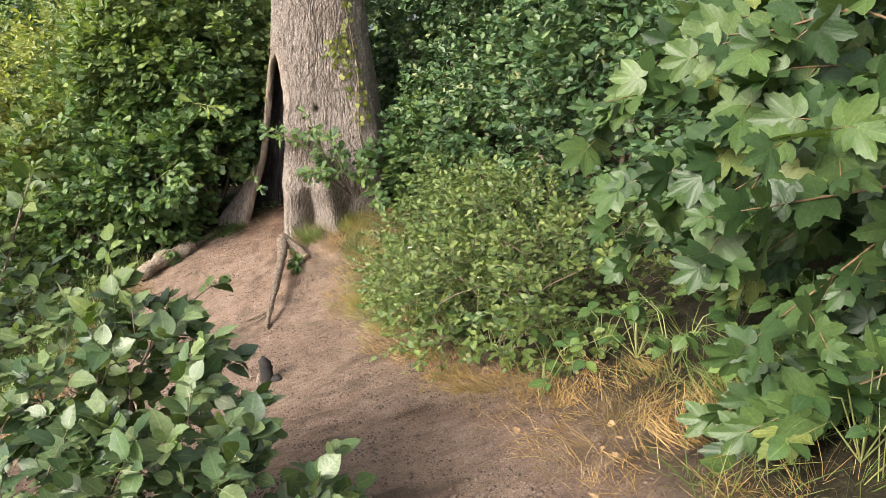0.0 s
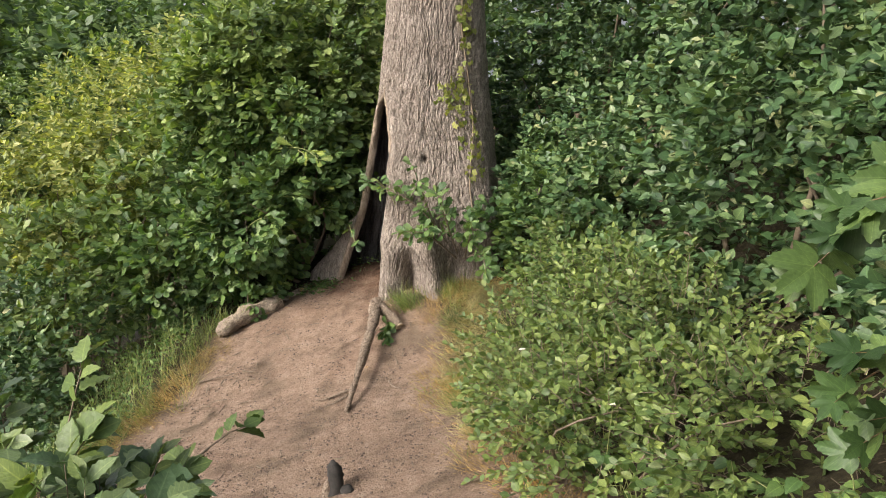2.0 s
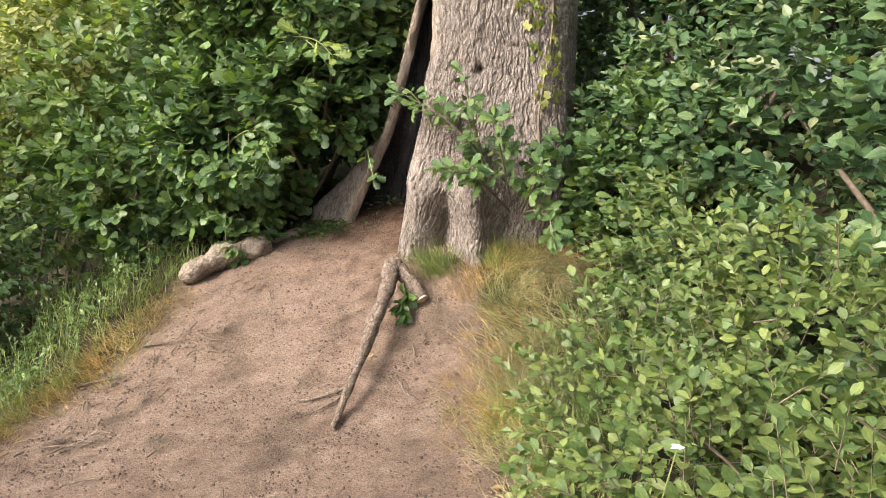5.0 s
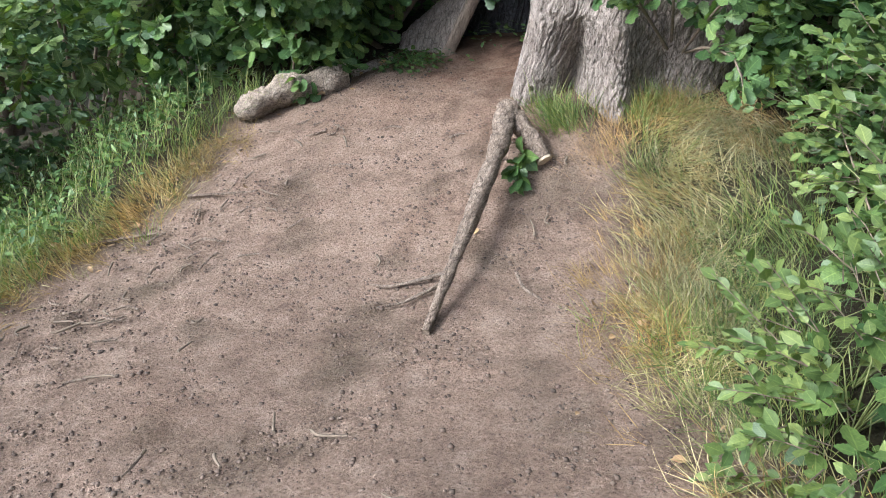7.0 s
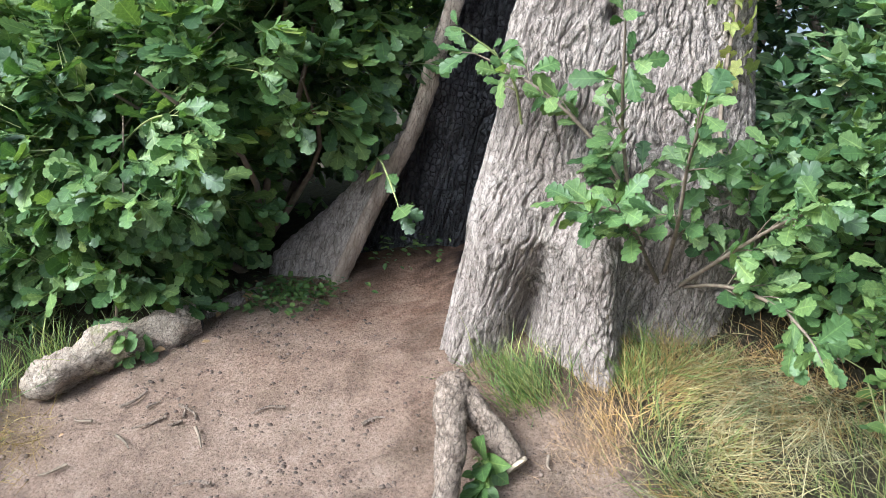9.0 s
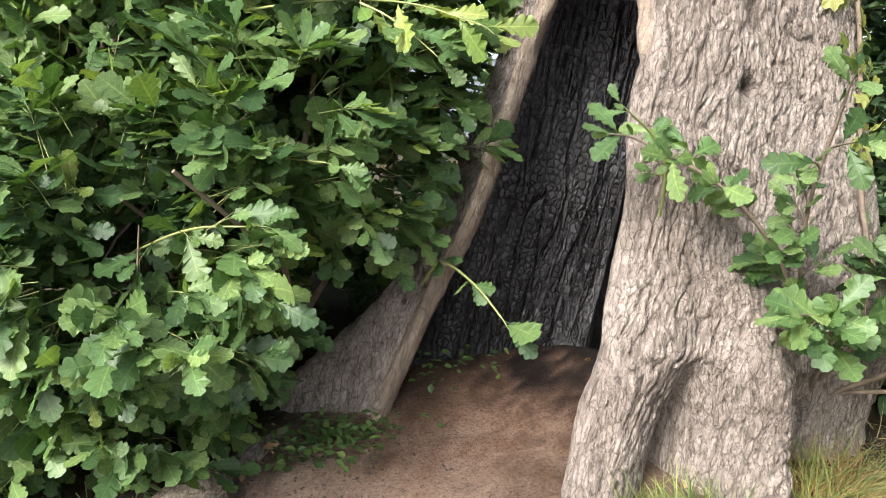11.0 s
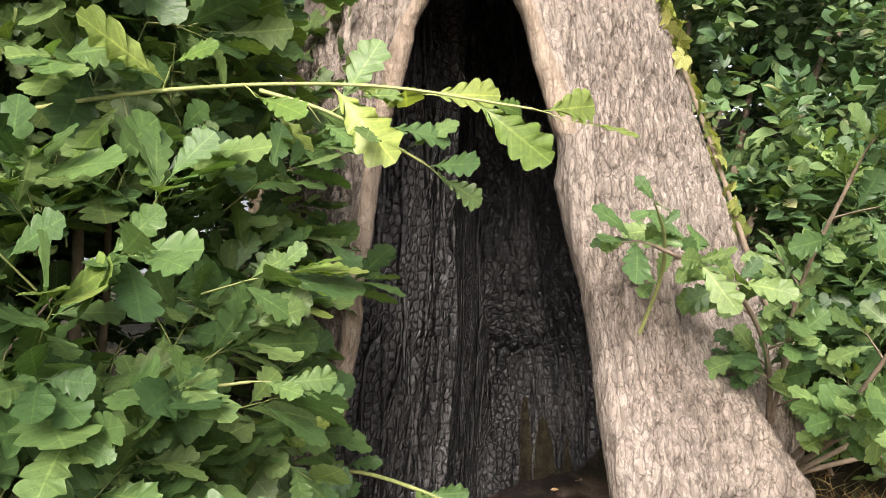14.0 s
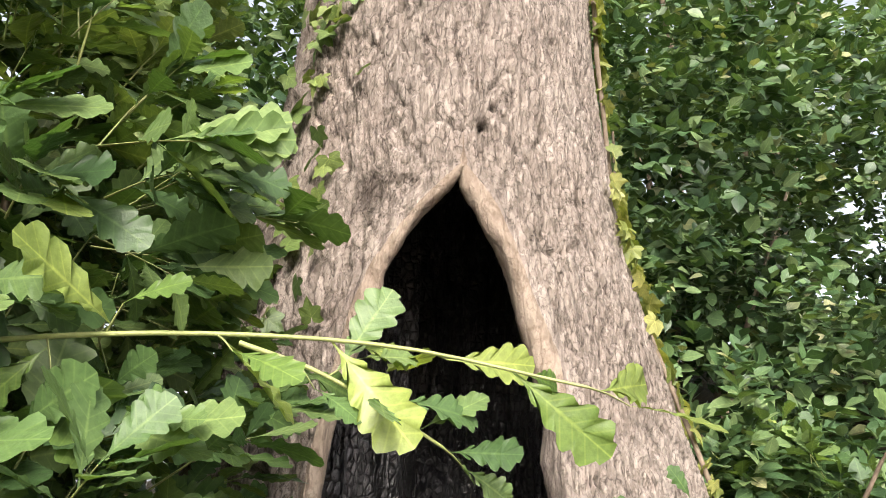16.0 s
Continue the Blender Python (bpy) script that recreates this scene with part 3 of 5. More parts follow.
OVATE = strip([(0, .012, 0), (.1, .03, 0), (.25, .22, .02), (.5, .32, 0), (.75, .22, 0), (1, .01, 0)], .25)
LONG = strip([(0, .01, 0), (.12, .04, 0), (.35, .17, 0), (.62, .18, 0), (1, .01, 0)], .25)
BIG_OVATE = strip([(0, .01, 0), (.14, .012, 0), (.2, .15, -.03), (.3, .27, .01), (.38, .3, -.01), (.48, .33, .01), (.56, .31, -.01), (.66, .29, .01),
                   (.74, .23, -.01), (.84, .17, .01), (.92, .08, 0), (1, .01, 0)], .2, .08)
BLADE = strip([(0, .008, 0), (.4, .009, 0), (.75, .006, 0), (1, .001, 0)], .3)


def palmate(half, tips):
    """A lobed leaf round its stalk, from (angle, reach) along one half of its edge; veins run to the tips."""
    edge = [(-a, r) for a, r in reversed(half[1:])] + half
    v, rib = [(0, 0, 0)], [1.]
    for a, r in edge:
        off = min(abs(abs(a) - q) for q in tips)
        v.append((r * math.sin(radians(a)), r * math.cos(radians(a)), .0035 * off * r - .12 * r * r))
        rib.append(1. if off < .5 else 0.)
    return np.array(v, float), np.array([(0, i + 1, i) for i in range(1, len(v) - 1)]), np.array(rib)


SYCAMORE = palmate([(0, 1.), (6, .87), (10, .88), (14, .73), (18, .74), (24, .56), (30, .66), (34, .77), (38, .79), (43, .9), (48, .95), (53, .84), (57, .85), (63, .71),
                    (68, .72), (76, .54), (85, .57), (92, .64), (100, .68), (108, .57), (116, .53), (126, .45), (140, .36), (158, .24), (176, .08)], (0, 48, 100))
IVY = palmate([(0, .8), (10, .65), (28, .48), (45, .58), (55, .62), (66, .52), (85, .42), (104, .5), (112, .5), (130, .4), (160, .2)], (0, 55, 112))


def clod_shape():
    v = np.array([(1, 0, 0), (-1, 0, 0), (0, 1, 0), (0, -1, 0), (.1, .15, .5), (-.1, 0, -.5)], float)
    return v, np.array([(0, 2, 4), (2, 1, 4), (1, 3, 4), (3, 0, 4), (2, 0, 5), (1, 2, 5), (3, 1, 5), (0, 3, 5)]), np.zeros(6)


def frames(d, n):
    y = unit(d)
    x = unit(np.cross(y, n))
    return x, y, np.cross(x, y)


def spread(shape, p, d, n, s, curl=.15):
    """Many leaves of one shape at the places p, along d, with their faces to n, of the sizes s."""
    v, f, rib = shape
    L = len(p)
    if not L:
        return np.zeros((0, 3)), np.zeros((0, f.shape[1]), int), np.zeros((0, 3))
    x, y, z = frames(d, n)
    c = (np.asarray(curl) * rng.uniform(-.3, 1.6, L))[:, None] if np.isscalar(curl) else curl[:, None]
    lz = v[None, :, 2] * rng.uniform(.3, 1.5, L)[:, None] - c * v[None, :, 1] ** 2 + .12 * rng.normal(size=L)[:, None] * v[None, :, 0] * v[None, :, 1]
    wide = rng.uniform(.85, 1.15, L)[:, None]
    pts = p[:, None] + s[:, None, None] * ((v[None, :, 0] * wide)[..., None] * x[:, None] + np.repeat(v[None, :, 1], L, 0)[..., None] * y[:, None] + lz[..., None] * z[:, None])
    return pts.reshape(-1, 3), (f[None] + (np.arange(L) * len(v))[:, None, None]).reshape(-1, f.shape[1]), np.tile(np.column_stack([rib, np.abs(v[:, 0]), v[:, 1]]), (L, 1))


def shoots(p, d, length, per, size, flat=.6, up=.55, tuft=0.0, to=(-.18, -.22), out=.75):
    """Leaves round many shoots. Returns place, direction, face and size of each leaf, and the shoots' lines."""
    n = len(p)
    d = unit(d)
    ref = np.where(np.abs(d[:, 2:3]) > .9, [[1., 0, 0]], [[0., 0, 1]])
    u = unit(np.cross(d, ref))
    v = np.cross(d, u)
    t = np.linspace(.2, 1, per) ** (1 - .5 * tuft)
    ln = np.broadcast_to(np.asarray(length, float), (n,)) * rng.uniform(.7, 1.3, n)
    sag = rng.uniform(0, .25, n)
    at = p[:, None] + d[:, None] * (ln[:, None] * t)[..., None]
    at[..., 2] -= sag[:, None] * ln[:, None] * t ** 2
    phi = np.arange(per) * 2.4 + rng.uniform(0, 6.3, n)[:, None] + rng.normal(0, .3, (n, per))
    al = np.radians(np.interp(t, [0, 1], [72, 22])) + rng.normal(0, .22, (n, per))
    ld = np.cos(al)[..., None] * d[:, None] + np.sin(al)[..., None] * (np.cos(phi)[..., None] * u[:, None] + np.sin(phi)[..., None] * v[:, None])
    ld[..., 2] = ld[..., 2] * flat - .08
    face = np.array([*to, up]) + out * d[:, None] + rng.normal(0, .38, (n, per, 3))
    sz = size * rng.uniform(.55, 1.2, (n, per)) * np.interp(t, [0, .6, 1], [.8, 1.1, .75])
    lines = np.stack([p, p + d * ln[:, None] * .5 - np.array([0, 0, 1]) * (sag * ln * .25)[:, None], p + d * ln[:, None] - np.array([0, 0, 1]) * (sag * ln)[:, None]], 1)
    return at.reshape(-1, 3), unit(ld).reshape(-1, 3), face.reshape(-1, 3), sz.ravel(), lines


def stems(lines, r0, r1):
    """Thin three-sided stems along lines of three points each."""
    n, k = lines.shape[:2]
    d = unit(lines[:, -1] - lines[:, 0])
    ref = np.where(np.abs(d[:, 2:3]) > .9, [[1., 0, 0]], [[0., 0, 1]])
    u = unit(np.cross(d, ref))
    v = np.cross(d, u)
    a = np.arange(3) * 2.094
    ring = (np.cos(a)[None, :, None] * u[:, None] + np.sin(a)[None, :, None] * v[:, None])
    r = np.linspace(r0, r1, k)
    pts = lines[:, :, None] + ring[:, None] * r[None, :, None, None]
    f = grid_faces(k, 3, True)
    return pts.reshape(-1, 3), (f[None] + (np.arange(n) * k * 3)[:, None, None]).reshape(-1, 4)


def sample_clumps(clumps, per_area, depth=(.5, 1.0), clear=.02):
    """Places and outward directions in the outer layer of lumpy clumps (x, y, z, rx, ry, rz)."""
    c = np.array(clumps, float)
    ps, ds = [], []
    for row in c:
        area = 4 * np.pi * np.mean([row[3] * row[4], row[4] * row[5], row[3] * row[5]])
        n = int(per_area * area)
        q = unit(rng.normal(size=(n, 3)))
        k = rng.uniform(*depth, n) ** .7
        lump = np.array([1 + .22 * noise.noise(Vector(x * 2.3 + row[:3])) + .14 * noise.noise(Vector(x * 5.5 + row[:3])) for x in q])
        p = row[:3] + q * row[3:] * (k * lump)[:, None]
        ps.append(p)
        ds.append(unit(q / row[3:]))
    p, d = np.concatenate(ps), np.concatenate(ds)
    inside = np.zeros(len(p))
    for row in c:
        inside += (((p - row[:3]) / row[3:]) ** 2).sum(1) < .3
    keep = (inside == 0) & (p[:, 2] > lift(p[:, 0], p[:, 1]) + clear)
    return p[keep], d[keep]


def clear_of_way(p, gap):
    """Leaves the way of the walker free."""
    way = np.array([row[1] for row in PATH])
    line = np.concatenate([way[:-1] + (way[1:] - way[:-1]) * f for f in np.linspace(0, 1, 8)])
    keep = np.ones(len(p), bool)
    for q in line:
        keep &= ((p - q) ** 2).sum(1) > gap ** 2
    return keep


def limbs(base, clumps, r, parent, material=TWIG_BARK):
    """A branch from the base into each clump."""
    for i, row in enumerate(clumps):
        tip = np.array(row[:3]) + np.array([0, 0, .3 * row[5]])
        b = np.append(np.array(base[:2]) + rng.normal(0, .12, 2), 0.)
        b[2] = lift(b[0], b[1]) - .1
        mid = b * .5 + tip * .5 + np.array([*rng.normal(0, .15, 2), .15])
        line = arc([b, mid, tip], 8)
        put("branch", mesh_of("branch", tube(line, np.linspace(r, r * .25, 8), 6, .1, i), True), material, parent)


def bush(name, label, category, base, clumps, per_area, shape, size, per, length, leaf, r=.02, gap=.3, group="", tuft=0.0, flat=.6, tips=None, loose=None, plain=None, twigs=True, bare=()):
    """A bush: branches and a crown of leafy shoots. tips: the leaf of the outermost young shoots; loose: a test for leaves kept as parts of their own."""
    ob = empty(name, (base[0], base[1], float(lift(base[0], base[1]))), label, category, group)
    limbs(base, clumps, r, ob)
    p, d = sample_clumps(clumps, per_area)
    d = unit(d + np.array([0, 0, .45]) + rng.normal(0, .35, p.shape))
    keep = clear_of_way(p, gap + length)
    for q, reach in bare:
        keep &= ((p + d * length * .6 - np.array(q)) ** 2).sum(1) > reach ** 2
    p, d = p[keep], d[keep]
    at, ld, face, sz, lines = shoots(p, d, length, per, size, flat, .55, tuft)
    own = np.zeros(len(at), bool)
    if loose:
        own = loose(at)
        own[rng.permutation(np.nonzero(own)[0])[290:]] = False
        leaf_parts("leaf", shape, at[own], ld[own], face[own], sz[own], leaf, ob)
    rest = ~own
    plain = plain or shape
    young = np.zeros(len(at), bool)
    if tips:
        young = rest & (np.repeat(rng.random(len(p)) < .12, per)) & (np.tile(np.arange(per), len(p)) > per * .55)
    put("crown", mesh_of("crown", [spread(plain, at[rest & ~young], ld[rest & ~young], face[rest & ~young], sz[rest & ~young])], True), leaf, ob, kind="stuff")
    if tips and young.any():
        put("young_growth", mesh_of("young_growth", [spread(plain, at[young], ld[young], face[young], sz[young])], True), tips, ob, "light yellow-green young leaves", "stuff")
    if twigs:
        put("twigwork", mesh_of("twigwork", [stems(lines, .0022, .001)], True), STEM if tuft else TWIG_BARK, ob, kind="stuff")
    return ob


LEAF_MESHES = {}


def leaf_parts(name, shape, at, d, face, s, material, parent):
    """Leaves that are objects of their own, on a few shared meshes."""
    key = (id(shape), material.name)
    if key not in LEAF_MESHES:
        LEAF_MESHES[key] = []
        for c in (.02, .16, .3, .45):
            one = spread(shape, np.zeros((1, 3)), np.array([[0., 1, 0]]), np.array([[0., 0, 1]]), np.ones(1), np.array([c]))
            me = mesh_of(name, [one], True)
            me.materials.append(material)
            LEAF_MESHES[key].append(me)
    x, y, z = frames(d, face)
    back = parent.matrix_basis.inverted()
    for i in range(len(at)):
        ob = new(name, LEAF_MESHES[key][i % 4])
        ob.parent = parent
        k = float(s[i])
        m = Matrix(((x[i][0] * k, y[i][0] * k, z[i][0] * k, at[i][0]), (x[i][1] * k, y[i][1] * k, z[i][1] * k, at[i][1]),
                    (x[i][2] * k, y[i][2] * k, z[i][2] * k, at[i][2]), (0, 0, 0, 1)))
        ob.matrix_basis = back @ m


def spray(name, label, category, line, radii, per, length, size, shape, leaf, stem, side=8, group="", tuft=.5, flat=.7, up=.45, to=(-.5, -.6), out=.15):
    """A single leafy branch: a bent stem with side shoots, every leaf a part."""
    pts = arc(line, 16)
    ob = empty(name, tuple(pts[0]), label, category, group)
    put("stem", mesh_of("stem", tube(pts, np.linspace(*radii, 16), 6, .05), True), stem, ob)
    idx = np.linspace(4, 15, side).astype(int)
    fwd = unit(np.gradient(pts, axis=0))[idx]
    d = unit(fwd * .8 + rng.normal(0, .5, (side, 3)) + np.array([0, 0, .1]))
    d[-1] = fwd[-1]
    at, ld, face, sz, lines = shoots(pts[idx], d, length, per, size, flat, up, tuft, to, out)
    for i, one in enumerate(lines):
        twig = put("side_twig", mesh_of("side_twig", [stems(one[None], radii[1] * .9, radii[1] * .5)], True), stem, ob)
        own = slice(i * per, i * per + per)
        leaf_parts("leaf", shape, at[own], ld[own], face[own], sz[own], leaf, twig)
    return ob


def grass(name, label, spots, count, height, leaf, lean=.5, shape=BLADE):
    """A patch of grass: blades round many roots."""
    ps = []
    for (x0, y0, x1, y1, w), k in zip(spots, count):
        f = rng.random(k)
        q = np.stack([x0 + (x1 - x0) * f, y0 + (y1 - y0) * f], -1)
        root = rng.integers(0, max(3, k // 14), k)
        off = rng.normal(0, w, (max(3, k // 14), 2))
        fr = rng.random(max(3, k // 14))
        q = np.stack([x0 + (x1 - x0) * fr[root], y0 + (y1 - y0) * fr[root]], -1) + off[root] + rng.normal(0, .025, (k, 2))
        ps.append(q)
    q = np.concatenate(ps)
    p = np.column_stack([q, lift(q[:, 0], q[:, 1]) - .01])
    n = len(p)
    drift = np.array([noise.noise_vector(Vector((x * 2.2, y * 2.2, 3)))[:2] for x, y in q])
    d = np.column_stack([1.5 * lean * drift + np.array([-.25, -.2]) * lean + rng.normal(0, .5 * lean, (n, 2)), np.ones(n)])
    face = np.column_stack([rng.normal(0, 1, (n, 2)), np.full(n, .3)])
    s = height * rng.uniform(.4, 1.25, n)
    me = mesh_of(name, [spread(shape, p, d, face, s, .7)], True)
    return tagged(put(name, me, leaf), label, "grass", kind="stuff")


# ---------------------------------------------------------------- dead wood on the path
branch = empty("fallen_branch", (-1.5, 7.0, -.05), "weathered forked dead branch lying on the bare earth", "branch")
long_leg = arc([(-1.585, 7.56, .25), (-1.57, 7.48, .225), (-1.535, 7.18, .125), (-1.50, 6.75, -.015), (-1.461, 6.22, -.19)], 46)
put("long_limb", mesh_of("long_limb", tube(long_leg, np.interp(np.arange(46), [0, 3, 6, 13, 18, 31, 45], [.03, .055, .068, .05, .043, .034, .014]), 20, .42), True), DEAD_WOOD, branch)
short_leg = arc([(-1.58, 7.53, .24), (-1.47, 7.47, .19), (-1.345, 7.39, .115)], 18)
put("short_limb", mesh_of("short_limb", tube(short_leg, np.interp(np.arange(18), [0, 4, 10, 17], [.05, .052, .043, .04]), 18, .34, 3), True), DEAD_WOOD, branch)
cut = arc([(-1.348, 7.392, .117), (-1.338, 7.386, .11)], 3)
put("cut_end", mesh_of("cut_end", tube(cut, [.036, .037, .035], 14, .05), True), CUT_WOOD, branch, "pale sawn end of the branch")
log = empty("fallen_log", (-2.85, 8.0, -.15), "short mossy broken log at the edge of the path", "log")
log_line = arc([(-3.12, 7.74, -.26), (-3.0, 7.86, -.16), (-2.86, 8.0, -.085), (-2.67, 8.17, -.015)], 34)
put("log_body", mesh_of("log_body", tube(log_line, np.interp(np.arange(34), [0, 3, 8, 12, 18, 24, 29, 33], [.035, .072, .086, .066, .078, .064, .078, .07]), 24, .5), True), LOG_WOOD, log)
# a solid plug; the dark inside of the log's end is its black colour
bole = arc([(-2.676, 8.164, -.017), (-2.66, 8.18, -.01)], 3)
put("broken_end", mesh_of("broken_end", tube(bole, [.05, .056, .04], 12, .3), True), BLACK_WOOD, log, "solid end of the log, coloured black for the shade of its hollow")
root = arc([(-2.68, 8.28, -.04), (-2.6, 8.36, -.0), (-2.5, 8.46, .04), (-2.36, 8.56, .08)], 10)
put("surface_root", mesh_of("surface_root", tube(root, np.interp(np.arange(10), [0, 9], [.04, .05]), 10, .3), True), BARK, oak)
stub = empty("wooden_stub", (-1.18, 5.05, -.09), "short blackened wooden stub sticking out of the path", "stump")
put("stub_body", mesh_of("stub_body", tube(arc([(-1.15, 4.940, -.24), (-1.165, 4.960, -.06), (-1.18, 4.980, .03), (-1.2, 5.000, .075)], 18), np.interp(np.arange(18), [0, 9, 14, 17], [.06, .042, .03, .008]), 14, .5), True), BLACK_WOOD, stub)
# black piece leaning right, added in place of the stub's shadow side
put("shadow_limb", mesh_of("shadow_limb", tube(arc([(-1.14, 4.960, -.2), (-1.1, 4.950, -.08), (-1.06, 4.930, -.055)], 12), np.interp(np.arange(12), [0, 7, 11], [.05, .038, .012]), 12, .5, 4), True), BLACK_WOOD, stub)
put("bare_wood", mesh_of("bare_wood", tube(arc([(-1.2, 4.930, -.22), (-1.205, 4.945, -.08), (-1.21, 4.960, -.02)], 12), np.interp(np.arange(12), [0, 8, 11], [.034, .024, .006]), 12, .4, 6), True), DEAD_WOOD, stub, "pale wood along one side of the stub")

for i in range(110):
    x, y = (rng.uniform(-3, -.2), rng.uniform(2.6, 8.0)) if i < 46 else (rng.normal(-2.75, .22), rng.uniform(5.8, 7.7))
    if off_path(x, y) > -.1:
        continue
    a, ln = rng.uniform(0, 6.3), rng.uniform(.03, .13)
    e = np.array([math.cos(a), math.sin(a)]) * ln
    pts = np.array([(x, y), (x + e[0] * .5 + rng.normal(0, .012), y + e[1] * .5 + rng.normal(0, .012)), (x + e[0], y + e[1])])
    line = arc(np.column_stack([pts, lift(pts[:, 0], pts[:, 1]) + .022]), 7)
    tw = put("twig", mesh_of("twig", tube(line, np.linspace(.006, .003, 7), 5, .15), True), DEAD_WOOD if i % 3 else TWIG_BARK)
    tagged(tw, "thin dry broken twig lying on bare earth", "twig", "twigs on the path")
TWIGS = [((-1.52, 6.62), (-1.68, 6.5), (-1.78, 6.5)), ((-1.5, 6.55), (-1.6, 6.4), (-1.66, 6.36)), ((-1.25, 6.65), (-1.2, 6.55), (-1.12, 6.48)),
         ((-3.0, 7.1), (-2.85, 7.12), (-2.66, 7.15)), ((-3.35, 6.6), (-3.1, 6.75), (-2.95, 6.8))]
for row in TWIGS:
    pts = np.array(row)
    line = arc(np.column_stack([pts, lift(pts[:, 0], pts[:, 1]) + .02]), 8)
    tw = put("twig", mesh_of("twig", tube(line, np.linspace(.009, .004, 8), 6, .15), True), DEAD_WOOD)
    tagged(tw, "pale forked twig lying on bare earth", "twig", "twigs on the path")

n = 70000
q = np.column_stack([rng.uniform(-3.5, .8, n), rng.uniform(1.5, 9.0, n)])
q = q[np.array([noise.noise(Vector((x * 3, y * 3, 1))) + .7 * noise.noise(Vector((x * 11, y * 11, 2))) for x, y in q]) > rng.normal(.05, .3, n)]
n = len(q)
q = q[(off_path(q[:, 0], q[:, 1]) < rng.normal(.02, .12, n)) & (np.hypot(q[:, 0] + 1.38, q[:, 1] - 8.65) > .75)]
n = len(q)
p = np.column_stack([q, lift(q[:, 0], q[:, 1]) + .003])
for row in p:
    row[2] += .03 * noise.noise(Vector((row[0] * 1.6, row[1] * 1.6, 0))) + .018 * noise.noise(Vector((row[0] * 7, row[1] * 7, 4)))
up = np.tile([0., 0, 1], (n, 1)) + rng.normal(0, .3, (n, 3))
size = .0025 + .0095 * rng.random(n) ** 3
tagged(put("earth_clods", mesh_of("earth_clods", [spread(clod_shape(), p, rng.normal(0, 1, (n, 3)) * [1, 1, .1], up, size, 0.0)], True), CLOD), "small crumbs of dry brown earth on the path", "soil", kind="stuff")
n = 1500
q = np.column_stack([rng.uniform(-3.6, .9, n), rng.uniform(1.5, 8.6, n)])
q = q[np.abs(off_path(q[:, 0], q[:, 1])) < rng.exponential(.14, len(q))]
n = len(q)
p = np.column_stack([q, lift(q[:, 0], q[:, 1]) + .02])
tagged(put("leaf_litter", mesh_of("leaf_litter", [spread(OVATE, p, rng.normal(0, 1, (n, 3)) * [1, 1, .1], np.tile([0., 0, 1], (n, 1)) + rng.normal(0, .3, (n, 3)), rng.uniform(.02, .055, n), .3)]), DEAD_LEAF), "brown dead leaves scattered along the path", "leaf litter", kind="stuff")
n = 24
p = np.array([-1.33, 8.5, .45]) + rng.normal(0, 1, (n, 3)) * [.09, .07, .015]
tagged(put("leaf_heap", mesh_of("leaf_heap", [spread(OAK, p, rng.normal(0, 1, (n, 3)) * [1, 1, .2], np.tile([0., 0, 1], (n, 1)) + rng.normal(0, .4, (n, 3)), rng.uniform(.04, .07, n), .4)]), DEAD_LEAF), "small heap of dry brown leaves inside the hollow", "leaf litter", kind="stuff")

# ---------------------------------------------------------------- bushes
BUTTRESS = [((-2.34, 8.3, .25), .27), ((-2.2, 8.34, .6), .18), ((-2.36, 8.05, .45), .2)]
near_front = lambda p: (p[:, 1] < 8.0) & (p[:, 0] > -3.4) & (p[:, 2] > .4)
bush("oak_bush", "dense oak regrowth with lobed green leaves beside the trunk", "bush", (-2.75, 8.75),
     [(-3.05, 8.42, .6, .42, .45, .5), (-2.48, 8.6, 1.25, .36, .34, .5), (-3.3, 8.5, .6, .6, .55, .62), (-3.35, 8.82, 1.35, .6, .5, .6),
      (-3.1, 8.25, .12, .3, .25, .28), (-3.9, 8.3, .25, .55, .5, .55), (-3.0, 7.98, .75, .35, .3, .35), (-3.05, 9.15, 1.2, .6, .4, .75), (-2.6, 8.42, 1.72, .26, .24, .26), (-2.85, 7.82, .9, .26, .2, .22), (-2.45, 8.4, .95, .2, .16, .2), (-2.9, 8.15, .25, .16, .14, .2)],
     82, OAK, .125, 8, .16, OAK_LEAF, plain=OAK_MID, tuft=.8, tips=OAK_YOUNG, loose=near_front, gap=.55, bare=BUTTRESS)
# upper clumps of the regrowth, brightened by leaf colour where the sun reaches them
bush("oak_bush", "tall oak regrowth beside the trunk, sunlight painted into its pale leaves", "bush", (-3.0, 9.0),
     [(-2.75, 8.88, 1.85, .6, .5, .5), (-2.55, 9.2, 2.5, .55, .5, .6), (-3.15, 8.62, 1.85, .42, .32, .36), (-3.55, 8.6, 1.75, .35, .3, .35), (-3.45, 9.0, 2.0, .7, .7, .6), (-3.2, 8.7, 2.45, .4, .4, .35)],
     82, OAK, .12, 8, .16, THICKET_LEAF, plain=OAK_MID, tuft=.8, tips=OAK_YOUNG, gap=.6)
bush("hedge_bush", "dark shaded shrub behind the oak regrowth", "bush", (-2.9, 9.7),
     [(-2.35, 9.55, 1.2, .5, .35, .9), (-3.05, 9.6, 1.1, .6, .38, .9), (-3.75, 9.5, .8, .6, .4, .85), (-2.3, 9.9, 2.6, .6, .4, .8), (-3.3, 9.7, 2.3, .7, .4, .7)],
     85, TINY, .085, 9, .18, FAR_LEAF, r=.02, twigs=False)
